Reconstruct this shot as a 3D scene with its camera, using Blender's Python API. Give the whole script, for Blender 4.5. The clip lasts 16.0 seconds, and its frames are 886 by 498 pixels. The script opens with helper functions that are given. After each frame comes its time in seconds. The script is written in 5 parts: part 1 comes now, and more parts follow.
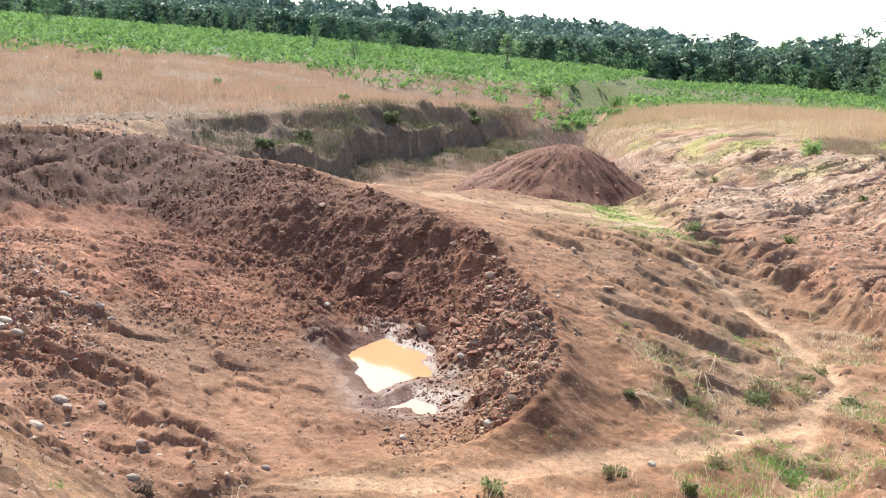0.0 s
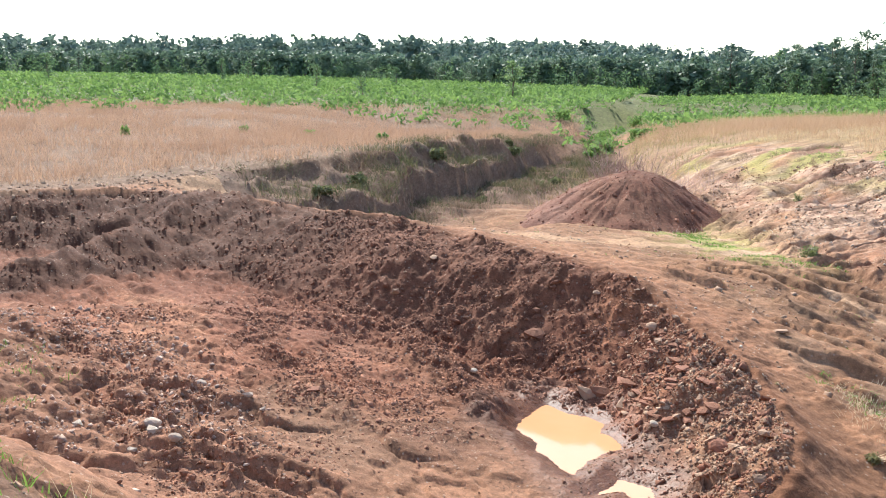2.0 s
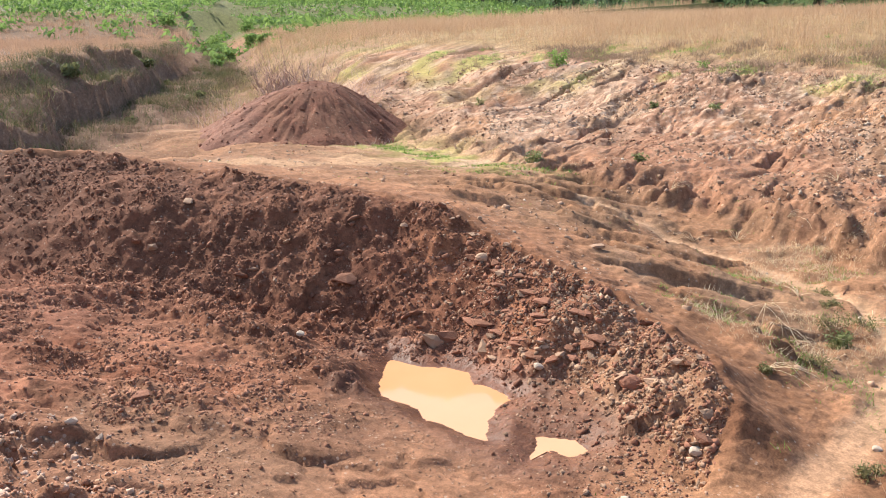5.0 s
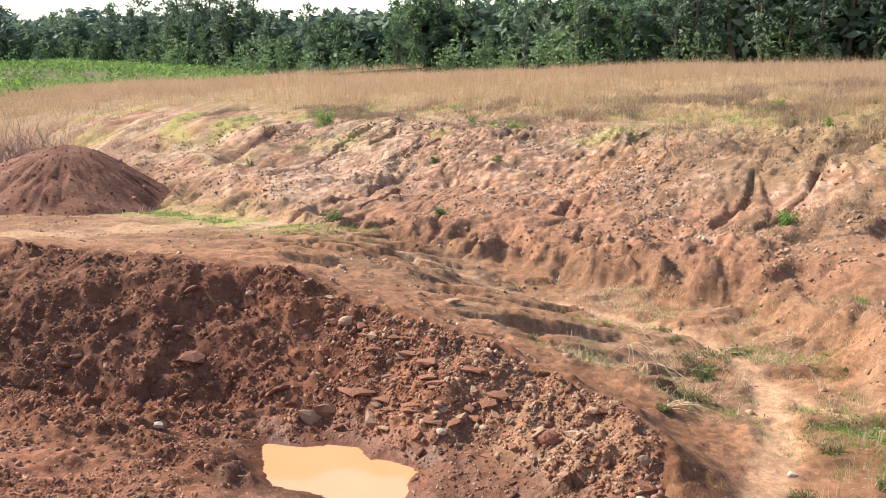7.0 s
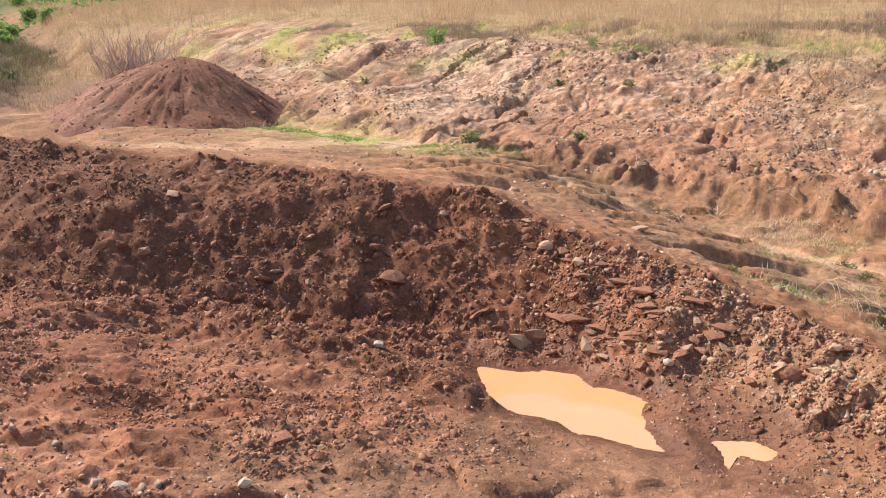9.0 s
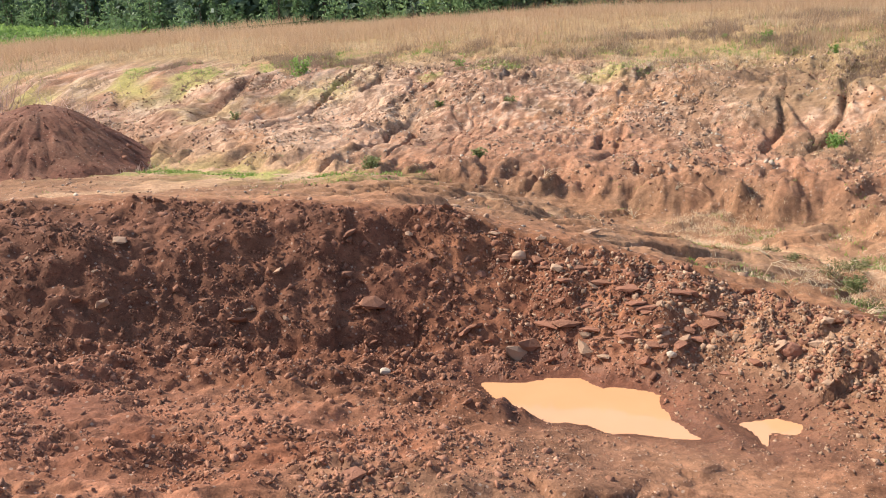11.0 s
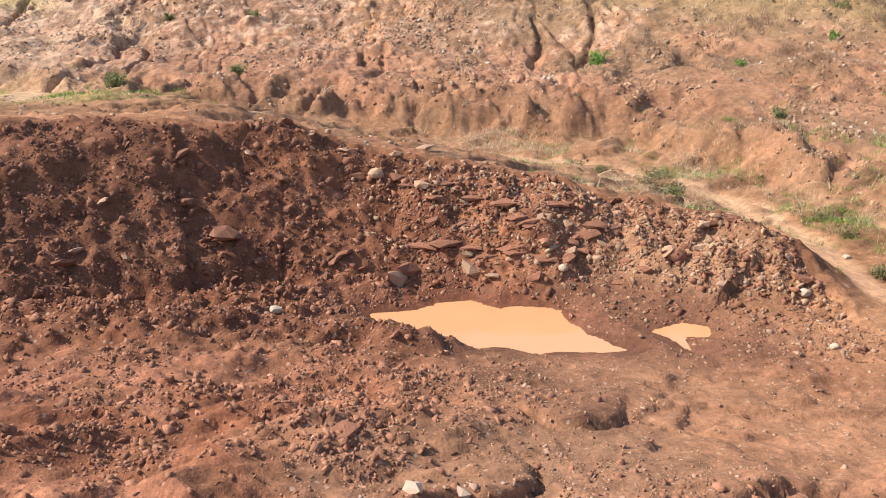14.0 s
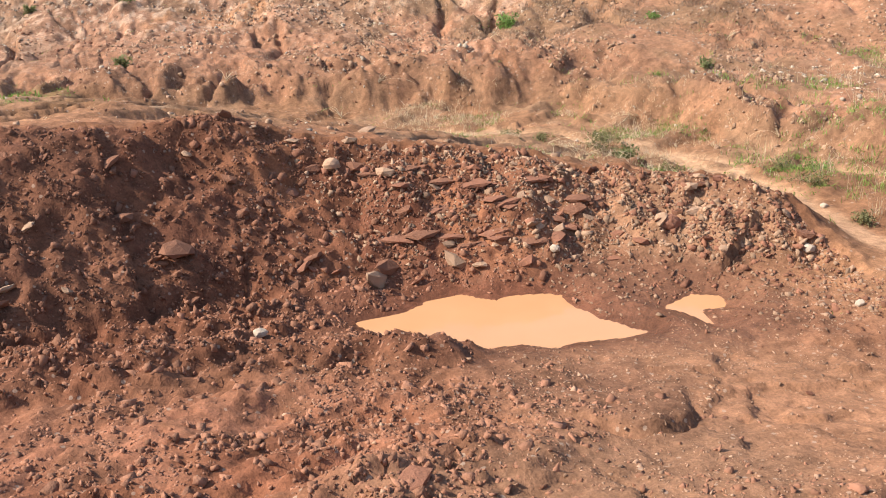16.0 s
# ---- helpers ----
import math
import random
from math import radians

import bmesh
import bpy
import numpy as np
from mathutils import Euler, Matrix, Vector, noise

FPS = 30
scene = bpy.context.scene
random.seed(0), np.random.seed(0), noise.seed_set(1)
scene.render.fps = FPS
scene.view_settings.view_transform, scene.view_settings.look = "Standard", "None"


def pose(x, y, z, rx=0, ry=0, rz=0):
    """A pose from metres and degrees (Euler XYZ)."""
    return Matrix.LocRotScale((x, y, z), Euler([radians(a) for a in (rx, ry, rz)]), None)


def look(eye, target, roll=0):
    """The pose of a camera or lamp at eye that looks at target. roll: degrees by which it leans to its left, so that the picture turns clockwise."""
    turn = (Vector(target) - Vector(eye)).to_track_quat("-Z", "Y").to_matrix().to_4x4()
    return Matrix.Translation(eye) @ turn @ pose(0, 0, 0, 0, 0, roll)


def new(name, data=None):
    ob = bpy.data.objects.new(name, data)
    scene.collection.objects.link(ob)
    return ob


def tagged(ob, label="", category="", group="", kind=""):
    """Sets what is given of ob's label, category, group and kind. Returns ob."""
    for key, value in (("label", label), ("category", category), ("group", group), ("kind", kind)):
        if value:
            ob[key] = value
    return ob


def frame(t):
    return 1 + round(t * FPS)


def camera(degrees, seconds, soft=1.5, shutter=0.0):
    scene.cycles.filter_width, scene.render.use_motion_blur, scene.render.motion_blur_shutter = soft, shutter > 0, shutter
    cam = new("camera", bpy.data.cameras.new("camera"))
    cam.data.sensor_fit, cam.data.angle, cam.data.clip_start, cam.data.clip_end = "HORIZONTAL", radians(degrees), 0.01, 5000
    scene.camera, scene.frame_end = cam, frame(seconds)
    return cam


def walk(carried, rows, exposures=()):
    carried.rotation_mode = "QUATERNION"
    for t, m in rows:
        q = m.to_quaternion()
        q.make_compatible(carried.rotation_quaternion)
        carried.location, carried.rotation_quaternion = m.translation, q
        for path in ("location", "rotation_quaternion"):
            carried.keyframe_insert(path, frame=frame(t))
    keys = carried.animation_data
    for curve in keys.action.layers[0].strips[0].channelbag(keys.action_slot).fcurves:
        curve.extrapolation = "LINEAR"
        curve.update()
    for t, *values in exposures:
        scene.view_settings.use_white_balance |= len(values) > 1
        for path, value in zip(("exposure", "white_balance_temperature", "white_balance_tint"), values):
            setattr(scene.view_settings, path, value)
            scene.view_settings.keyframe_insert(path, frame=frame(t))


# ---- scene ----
cam = camera(50.6, 16.0, soft=1.0)

PATH = [
    (0, (14.746, -7.88, 5.484), (13.056, -6.881, 5.104), 2.4),
    (0.5, (14.031, -8.243, 5.467), (12.318, -7.325, 4.996), 0.2),
    (1, (13.196, -8.618, 5.498), (11.448, -7.728, 5.107), -0.5),
    (1.5, (12.477, -9.12, 5.588), (10.737, -8.19, 5.258), -0.5),
    (2, (11.66, -9.424, 5.634), (9.96, -8.42, 5.315), -1.4),
    (2.5, (10.896, -9.738, 5.681), (9.403, -8.467, 5.291), -0.9),
    (3, (10.151, -10.104, 5.773), (8.714, -8.777, 5.358), -1.6),
    (3.5, (9.32, -10.192, 5.82), (7.942, -8.81, 5.382), -1.3),
    (3.7, (9.002, -10.251, 5.796), (7.651, -8.853, 5.325), -1.2),
    (5.8, (6.044, -10.778, 5.857), (5.062, -9.115, 5.337), -1.6),
    (6, (5.769, -10.716, 5.769), (4.773, -9.053, 5.276), -0.7),
    (6.5, (5.132, -10.768, 5.721), (4.11, -9.11, 5.265), -0.6),
    (7, (4.529, -10.851, 5.594), (3.968, -8.978, 5.171), -1.3),
    (7.5, (3.868, -10.865, 5.523), (3.286, -9.008, 5.06), -0.2),
    (8, (3.201, -11.02, 5.511), (2.471, -9.228, 5.004), 0.3),
    (8.5, (2.621, -11.223, 5.526), (1.963, -9.442, 4.897), 0.1),
    (8.7, (2.381, -11.248, 5.522), (1.719, -9.458, 4.923), 0.1),
    (10.8, (-0.05, -11.591, 5.391), (-0.374, -9.692, 4.856), -3.2),
    (11, (-0.281, -11.639, 5.327), (-0.567, -9.73, 4.803), -2.8),
    (11.5, (-0.835, -11.64, 5.252), (-0.675, -9.707, 4.762), -0.3),
    (12, (-1.372, -11.459, 5.082), (-1.154, -9.54, 4.563), -0.2),
    (12.5, (-1.985, -11.335, 5.059), (-1.747, -9.434, 4.484), -0.5),
    (13, (-2.482, -11.164, 5.008), (-2.032, -9.353, 4.289), -2.3),
    (13.5, (-2.795, -10.722, 4.873), (-2.376, -8.89, 4.188), -1.1),
    (14, (-3.19, -10.297, 4.817), (-2.77, -8.461, 4.143), 0.8),
    (14.5, (-3.487, -9.948, 4.757), (-2.766, -8.215, 4.069), 1.5),
    (15, (-3.641, -9.435, 4.572), (-3.123, -7.612, 3.932), -0.8),
    (15.5, (-3.881, -9.039, 4.569), (-3.365, -7.259, 3.816), 0.5),
    (16, (-4.179, -8.725, 4.618), (-3.502, -6.989, 3.889), -2.1),
]
walk(cam, [(t, look(eye, target, roll)) for t, eye, target, roll in PATH],
     exposures=[(0.0, 1.26, 5850, 2), (2.0, 1.24, 5900, 5), (4.0, 1.16, 6250, 8), (6.5, 1.07, 6400, 9), (8.5, 0.99, 6500, 10), (12.0, 0.92, 6500, 10), (16.0, 0.82, 6500, 10)])

# ---- world, sun and exposure ----
SUN_AZ, SUN_EL = -78.0, 41.0            # degrees: compass bearing (north is +y), height
_sa, _se = radians(SUN_AZ), radians(SUN_EL)
SUN_DIR = Vector((math.sin(_sa) * math.cos(_se), math.cos(_sa) * math.cos(_se), math.sin(_se)))
world = bpy.data.worlds.new("sky")
scene.world = world
world.use_nodes = True
_wn = world.node_tree.nodes
_sky = _wn.new("ShaderNodeTexSky")
_sky.sky_type = 'NISHITA'
_sky.sun_disc = False
_sky.sun_elevation = _se
_sky.sun_rotation = _sa
_sky.dust_density = 1.5
_sky.air_density = 1.0
world.node_tree.links.new(_sky.outputs[0], _wn["Background"].inputs[0])
_wn["Background"].inputs[1].default_value = 0.15
sun = new("sun", bpy.data.lights.new("sun", 'SUN'))
sun.data.energy = 4.7
sun.data.angle = radians(0.6)
sun.data.color = (1.0, 0.91, 0.80)
sun.matrix_world = look(SUN_DIR * 50, (0, 0, 0))


# ---- numeric helpers ----
def smooth(a, b, v):
    t = np.clip((v - a) / (b - a), 0, 1)
    return t * t * (3 - 2 * t)


def hash2(ix, iy, seed):
    h = (ix.astype(np.int64) * 374761393 + iy.astype(np.int64) * 668265263 + seed * 982451653) & 0xFFFFFFFF
    h = ((h ^ (h >> 13)) * 1274126177) & 0xFFFFFFFF
    h = ((h ^ (h >> 16)) * 2246822519) & 0xFFFFFFFF
    return ((h ^ (h >> 15)) & 0xFFFFFF) / float(0xFFFFFF)


def vnoise(x, y, seed=0):
    """Value noise from -1 to 1."""
    ix, iy = np.floor(x), np.floor(y)
    fx, fy = x - ix, y - iy
    fx, fy = fx * fx * fx * (fx * (fx * 6 - 15) + 10), fy * fy * fy * (fy * (fy * 6 - 15) + 10)
    a, b = hash2(ix, iy, seed), hash2(ix + 1, iy, seed)
    c, d = hash2(ix, iy + 1, seed), hash2(ix + 1, iy + 1, seed)
    return 2 * (a + (b - a) * fx + (c - a) * fy + (a - b - c + d) * fx * fy) - 1


def fbm(x, y, size, octaves=4, seed=0, gain=0.5):
    x, y, amp, total, out = x / size, y / size, 1.0, 0.0, 0.0
    for k in range(octaves):
        c, s = math.cos(0.6 + k), math.sin(0.6 + k)
        out = out + amp * vnoise(c * x - s * y + 17.3 * k, s * x + c * y - 9.1 * k, seed + k)
        total += amp
        x, y, amp = x * 2.03, y * 2.03, amp * gain
    return out / total


def cells(x, y, size, seed=0):
    """Distance to the nearest and second nearest jittered cell point, and that cell's random value."""
    x, y = x / size, y / size
    ix, iy = np.floor(x), np.floor(y)
    d1, d2, val = np.full(x.shape, 9.0), np.full(x.shape, 9.0), np.zeros(x.shape)
    for dx in (-1, 0, 1):
        for dy in (-1, 0, 1):
            cx, cy = ix + dx, iy + dy
            d = np.hypot(cx + 0.15 + 0.7 * hash2(cx, cy, seed) - x, cy + 0.15 + 0.7 * hash2(cx, cy, seed + 7) - y)
            near = d < d1
            d2 = np.where(near, d1, np.minimum(d2, d))
            val = np.where(near, hash2(cx, cy, seed + 13), val)
            d1 = np.where(near, d, d1)
    return d1, d2, val


def along(X, Y, pts):
    """Distance to a polyline, signed (positive on its left), and its third coordinate and run at the nearest place."""
    best = np.full(X.shape, 1e9)
    side, zz, run = np.ones(X.shape), np.zeros(X.shape), np.zeros(X.shape)
    s0 = 0.0
    for (x0, y0, z0), (x1, y1, z1) in zip(pts, pts[1:]):
        dx, dy = x1 - x0, y1 - y0
        L = math.hypot(dx, dy)
        t = np.clip(((X - x0) * dx + (Y - y0) * dy) / (L * L), 0, 1)
        d = np.hypot(X - x0 - t * dx, Y - y0 - t * dy)
        near = d < best
        best = np.where(near, d, best)
        side = np.where(near, np.sign(dx * (Y - y0) - dy * (X - x0)), side)
        zz = np.where(near, z0 + t * (z1 - z0), zz)
        run = np.where(near, s0 + t * L, run)
        s0 += L
    return best, side, zz, run


def smax(a, b, k):
    h = np.clip(0.5 + 0.5 * (a - b) / k, 0, 1)
    return b + (a - b) * h + k * h * (1 - h)


def smin(a, b, k):
    return -smax(-a, -b, k)


# ---- the lie of the land ----
RIDGE = [(4.0, -0.75, 0.30), (3.95, 0.2, 0.72), (3.3, 1.15, 0.86), (2.3, 1.85, 0.95), (0.75, 2.5, 1.19), (-0.8, 3.1, 1.43), (-2.4, 3.48, 1.71),
         (-4.0, 3.55, 1.93), (-6.6, 3.1, 2.14), (-9.5, 2.8, 2.32), (-12.5, 2.5, 2.38), (-16.5, 1.4, 2.4), (-20.5, 0.3, 2.5), (-23.5, -2.5, 2.6),
         (-24.5, -7.0, 2.8), (-22.0, -13.0, 3.0), (-12.0, -17.0, 3.2)]
CUT = [(-60, 55, 0), (-34, 30, 0), (-22, 22.0, 0), (-14, 17.4, 0), (-9.5, 15.2, 0), (-7.0, 13.6, 0), (-5.9, 13.0, 0), (-3.2, 12.3, 0), (-1.2, 11.6, 0), (1.2, 10.6, 0), (3.6, 9.5, 0),
       (5.6, 8.2, 0), (6.6, 6.0, 0), (7.3, 3.0, 0), (9.5, 0.0, 0), (14.0, -3.0, 0)]
TRAIL = [(-3.5, 10.2, 0), (-0.5, 9.5, 0), (1.8, 8.5, 0), (4.3, 7.0, 0), (5.3, 4.6, 0), (5.5, 2.0, 0), (5.05, -0.1, 0), (4.8, -2.5, 0), (4.0, -3.9, 0),
         (2.3, -5.2, 0)]
FORK = [(5.2, 5.0, 0), (6.0, 3.8, 0), (6.9, 2.6, 0), (8.2, 0.8, 0), (10.5, -1.5, 0)]
GULLY = [(-15.5, 9.0, 0.5), (-20.0, 10.5, 0.05), (-25.5, 12.0, 0.4), (-31.0, 20.0, 0.4), (-44.0, 35.0, 0.5), (-60.0, 50.0, 0.8), (-100.0, 84.0, 2.8)]
CLIFF = [(-23.5, -9.0, 2.8), (-24.2, -2.0, 2.7), (-26.5, 4.5, 2.9), (-29.3, 11.5, 3.3), (-35.2, 20.2, 3.2), (-46.0, 34.0, 2.4), (-58.0, 46.0, 1.6)]
BERM = [(15.6, -7.6, 3.9), (12.5, -9.2, 4.0), (9.3, -10.3, 4.2), (4.5, -11.0, 4.0), (-0.3, -11.9, 3.6), (-2.7, -11.8, 3.0), (-3.8, -10.6, 2.3), (-4.6, -9.6, 1.9)]
POOL = [(-1.66, 0.57, 0), (-1.42, 0.08, 0), (-1.2, -0.31, 0), (-0.92, -0.62, 0), (-0.68, -0.71, 0), (-0.32, -0.69, 0), (0.17, -0.96, 0), (0.6, -1.0, 0), (1.18, -1.09, 0), (0.85, -0.55, 0),
        (0.76, -0.2, 0), (0.79, 0.2, 0), (0.62, 0.33, 0), (0.15, 0.46, 0), (0.02, 0.42, 0), (-0.3, 0.73, 0), (-0.65, 0.76, 0), (-1.1, 0.53, 0), (-1.66, 0.57, 0)]
POOLET = [(1.67, -0.6, 0), (2.14, -0.45, 0), (2.43, -0.62, 0), (2.32, -0.9, 0), (2.02, -0.83, 0), (1.9, -1.28, 0), (1.82, -0.85, 0), (1.67, -0.6, 0)]


SPILL = [(-6.0, -0.3, 0.10), (-4.6, -0.5, 0.22), (-3.2, -0.55, 0.22), (-1.9, -0.75, 0.22), (-1.25, -1.1, 0.20), (-1.0, -1.5, 0.05)]
SPUR = [(-21, 0.8, 2.4), (-18, -2.9, 1.95), (-15.2, -5.4, 1.75), (-12.6, -7.6, 1.5), (-11, -9.5, 1.2)]
SHELF = [(-1.0, -1.9, 0), (-0.95, -2.8, 0), (-0.7, -3.2, 0), (-0.5, -3.4, 0), (-0.1, -3.43, 0), (0.2, -3.2, 0), (0.38, -2.75, 0), (0.40, -1.9, 0), (-1.0, -1.9, 0)]
CRACKS = [[(-4.2, -6.6, 0.3), (-3.5, -6.1, 1), (-2.94, -5.5, 1), (-2.15, -5.1, 1), (-1.8, -4.82, 1), (-1.45, -4.87, 1), (-1.16, -4.55, 1), (-1.06, -4.2, 1), (-1.14, -3.73, 0.2)],
          [(-3.3, -3.5, 0.2), (-2.87, -3.54, 0.9), (-2.19, -3.5, 1), (-2.0, -3.2, 0.2)],
          [(-1.3, -6.1, 0.2), (-0.98, -6.02, 1), (-0.66, -5.88, 1), (-0.28, -5.55, 0.2)],
          [(0.0, -5.4, 0.2), (0.29, -5.07, 0.9), (0.67, -4.79, 1), (1.29, -4.75, 0.8), (1.6, -4.5, 0.1)],
          [(0.6, -5.1, 0.2), (0.85, -5.2, 0.9), (1.1, -5.36, 1), (1.75, -5.24, 0.7), (1.89, -5.3, 1), (2.5, -4.55, 0.9), (3.7, -3.7, 0.3)]]


def inside(X, Y, pts):
    d = along(X, Y, pts)[0]
    hit = np.zeros(X.shape, bool)
    for (x0, y0, _), (x1, y1, _) in zip(pts, pts[1:]):
        cross = (y0 > Y) != (y1 > Y)
        hit ^= cross & (X < (x1 - x0) * (Y - y0) / ((y1 - y0) or 1e-9) + x0)
    return np.where(hit, -d, d)


def heap_height(X, Y):
    """The spoil heap: a cone with a drawn-out shoulder, cut by rain rills that run from its top."""
    mx, my = X + 18.1, Y - 17.8
    q, v = -0.85 * mx - 0.527 * my, 0.527 * mx - 0.85 * my
    mr = np.hypot(np.where(q > 0, q * 0.84, q * 1.25), v * 0.92) * (1 + 0.10 * fbm(X, Y, 2.0, 2, 81))
    ang = np.arctan2(v, q) + 0.10 * fbm(X, Y, 0.9, 3, 84)
    cut = np.abs(vnoise(ang * 12.0 + 40 + 0.25 * mr, 0.5 * mr + 3.3, 83))
    return 3.80 - 0.72 * np.sqrt(mr * mr + 4.0) + 0.09 * fbm(X, Y, 0.7, 5, 85, 0.6) - 0.09 * smooth(0.8, 2.2, mr) * (1 - smooth(0.02, 0.30, cut))


def upslope(X, Y):
    return 0.35 * X + 0.94 * Y


def land(X, Y, fine=True):
    """Height of the ground, and the weights of its kinds of surface."""
    X, Y = np.asarray(X, float), np.asarray(Y, float)
    w1, w2 = fbm(X, Y, 2.3, 3, 3), fbm(X, Y, 2.3, 3, 8)
    Xw, Yw = X + 0.35 * w1, Y + 0.35 * w2
    # pit floor
    p = -0.10 * np.maximum(X, -7.0) - 0.13 * Y * (1 - 0.45 * smooth(-7, -12, X))
    pit = smax(p, 0.10 + 0 * X, 0.12)
    pit = smin(pit, 2.0 + 0 * X, 0.2)
    # outer ground behind the bank
    outer = smin(0.95 - 0.22 * X - 0.17 * (np.maximum(Y, 3.0) - 4.9), 1.32 - 0.115 * (np.maximum(Y, -2.0) - 7.6), 0.3)
    outer = smax(outer, 0.02 + 0 * X, 0.12)
    # hill to the north
    u = upslope(X, Y) + 0.8 * w1
    hill = np.interp(u, (4, 9.4, 12, 14, 15.4, 17.8, 19.5, 22, 25, 33, 39, 60, 120, 400), (0.6, 0.75, 0.95, 1.08, 1.3, 2.10, 2.52, 2.78, 3.2, 3.72, 3.85, 3.0, 1.2, 0.6))
    hill = hill + np.interp(X, (-60, -50, -39, -20, -11, -3, 5), (-1.8, -1.4, -0.8, -0.45, -0.28, 0.08, 0.15)) * smooth(23, 36, u)
    hill = hill + 0.08 * np.clip(X - 4, 0, 10) * smooth(9.5, 12.5, u) * smooth(36, 22, u)
    dc, sc, _, rc = along(X + 0.25 * w2, Y + 0.25 * w1, CUT)
    e = dc * sc + 0.38 * fbm(X, Y, 1.3, 4, 21)
    wide = 2.4 * smooth(-6.5, -14, X)
    edge = 0.62 * smooth(-0.34, 0.50 + wide, e) + 0.38 * smooth(-0.6, 1.5 + wide, e)
    z = outer + (hill - outer) * edge
    # rills that run down the hill
    c = 0.94 * X - 0.35 * Y + 0.9 * fbm(X, Y, 3.0, 3, 31)
    rill = np.abs(vnoise(c * 0.62, u * 0.09, 41)) + 0.05 * np.abs(fbm(X, Y, 0.4, 3, 44)) + 0.25 * smooth(0.0, 0.5, fbm(X, Y, 3.0, 2, 45))
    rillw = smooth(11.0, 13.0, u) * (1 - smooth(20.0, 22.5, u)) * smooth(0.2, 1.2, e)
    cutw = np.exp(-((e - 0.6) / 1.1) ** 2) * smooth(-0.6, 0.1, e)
    z = z - rillw * 0.24 * (1 - smooth(0.02, 0.15, rill))
    lobe = np.abs(fbm(0.94 * X - 0.35 * Y + 0.4 * w1, u * 0.8 + 0.4 * w2, 1.1, 2, 47))
    z = z + cutw * (0.26 * smooth(0.0, 0.34, lobe) - 0.16 + 0.16 * fbm(X, Y, 0.9, 4, 48, 0.6))
    z = z + rillw * 0.16 * fbm(X, Y, 1.6, 4, 51)
    fine_rill = np.abs(vnoise(c * 2.1 + 0.35 * u, u * 0.30, 53)) + 0.5 * smooth(0.1, -0.3, fbm(X, Y, 2.4, 2, 54))
    z = z - rillw * 0.075 * (1 - smooth(0.02, 0.20, fine_rill))
    step = fbm(X + 0.5 * w2, Y + 0.5 * w1, 1.7, 4, 55, 0.55)
    z = z + rillw * 0.045 * (smooth(-0.22, -0.14, step) + smooth(0.02, 0.09, step) + smooth(0.24, 0.32, step) - 1.0)
    hum = smooth(1.2, 2.2, along(X, Y, RIDGE)[0]) * (1 - edge) * smooth(-8, -3, X) * smooth(2, 3.5, Y)
    ledge = fbm(0.35 * X + 0.25 * Y, 1.3 * Y - 0.5 * X, 0.9, 4, 57)
    z = z + hum * (0.22 * ledge + 0.14 * smooth(-0.03, 0.06, ledge) - 0.07)
    # west plateau, gully, far fields
    far = 3.0 + 0.05 * np.maximum(-X - 30, 0) - 0.03 * np.maximum(Y, 0) * smooth(-30, -60, X)
    far = smin(far, 16 + 0 * X, 4)
    dk, sk, zk, _ = along(X + 0.8 * w1 + 1.5 * fbm(X, Y, 7, 2, 61), Y + 0.8 * w2, CLIFF)
    kk = dk * sk
    plateau = np.where(kk > 0, zk + (far - zk) * smooth(0, 30, kk), zk)
    kn = kk + 0.9 * fbm(X, Y, 2.2, 4, 63)
    westw = 0.68 * smooth(-5.2, -0.2, kn) + 0.32 * smooth(-0.7, 0.35, kn)
    westw = np.where(Y > 3, westw, smooth(-3.4, 0.3, kn))
    westw = westw * (X < -14)
    dg, sg, zg, _ = along(Xw, Yw, GULLY)
    west = smooth(0, 25, kk) * (X < -14)
    z = np.where(X < -14, z + (smax(plateau, z * 0 + 0.3, 0.3) - z) * westw, z)
    z = np.where((X < -40) & (kk < 0), smax(z, np.minimum(far, 3.2) - 0.12 * np.maximum(0, 40 - dg), 0.5), z)
    carve = zg + 0.26 * np.maximum(0, dg - 1.6) + 0.9 * np.maximum(0, dg - 1.4) * 12 * smooth(-4.2, -2.8, kk)
    z = np.where((X < -14) & (Y > 3), smin(z, carve, 0.5), z)
    # distant wooded ridges
    R = np.hypot(X, Y)
    az = np.degrees(np.arctan2(X, Y))
    z = z + smooth(330, 620, R) * (6 + 4 * np.cos(np.radians(az + 72) * 3.0)) + smooth(600, 1100, R) * (9 + 12 * np.cos(np.radians(az + 66) * 4) + 8 * fbm(X, Y, 260, 2, 95))
    # the dug bank
    dr, sr, zr, run = along(X + 0.18 * w1, Y + 0.18 * w2, RIDGE)
    lump = 0.20 * fbm(run, dr * 0.6, 1.5, 3, 71)
    grade = np.interp(run, (0, 3.3, 4.4, 8, 11, 14, 18, 24), (0.50, 0.60, 0.75, 0.76, 0.80, 0.72, 0.58, 0.40))
    shoulder = np.interp(run, (0, 3.3, 4.4, 5.5, 6.6, 8.3, 9.6, 10.3, 12, 14, 18, 24), (0.12, 0.15, 0.60, 0.30, 0.12, 0.12, 0.50, 0.75, 0.95, 1.40, 1.50, 0.5))
    past_edge = np.maximum(dr - shoulder + lump * 0.5 * smooth(0, 1, dr), 0)
    face = zr - grade * (np.sqrt(past_edge ** 2 + 0.02) - 0.141) - 0.05 * smooth(0, 0.5, dr) - 0.10 * np.clip(dr / np.maximum(shoulder, 0.3), 0, 1) * smooth(9, 12, run)
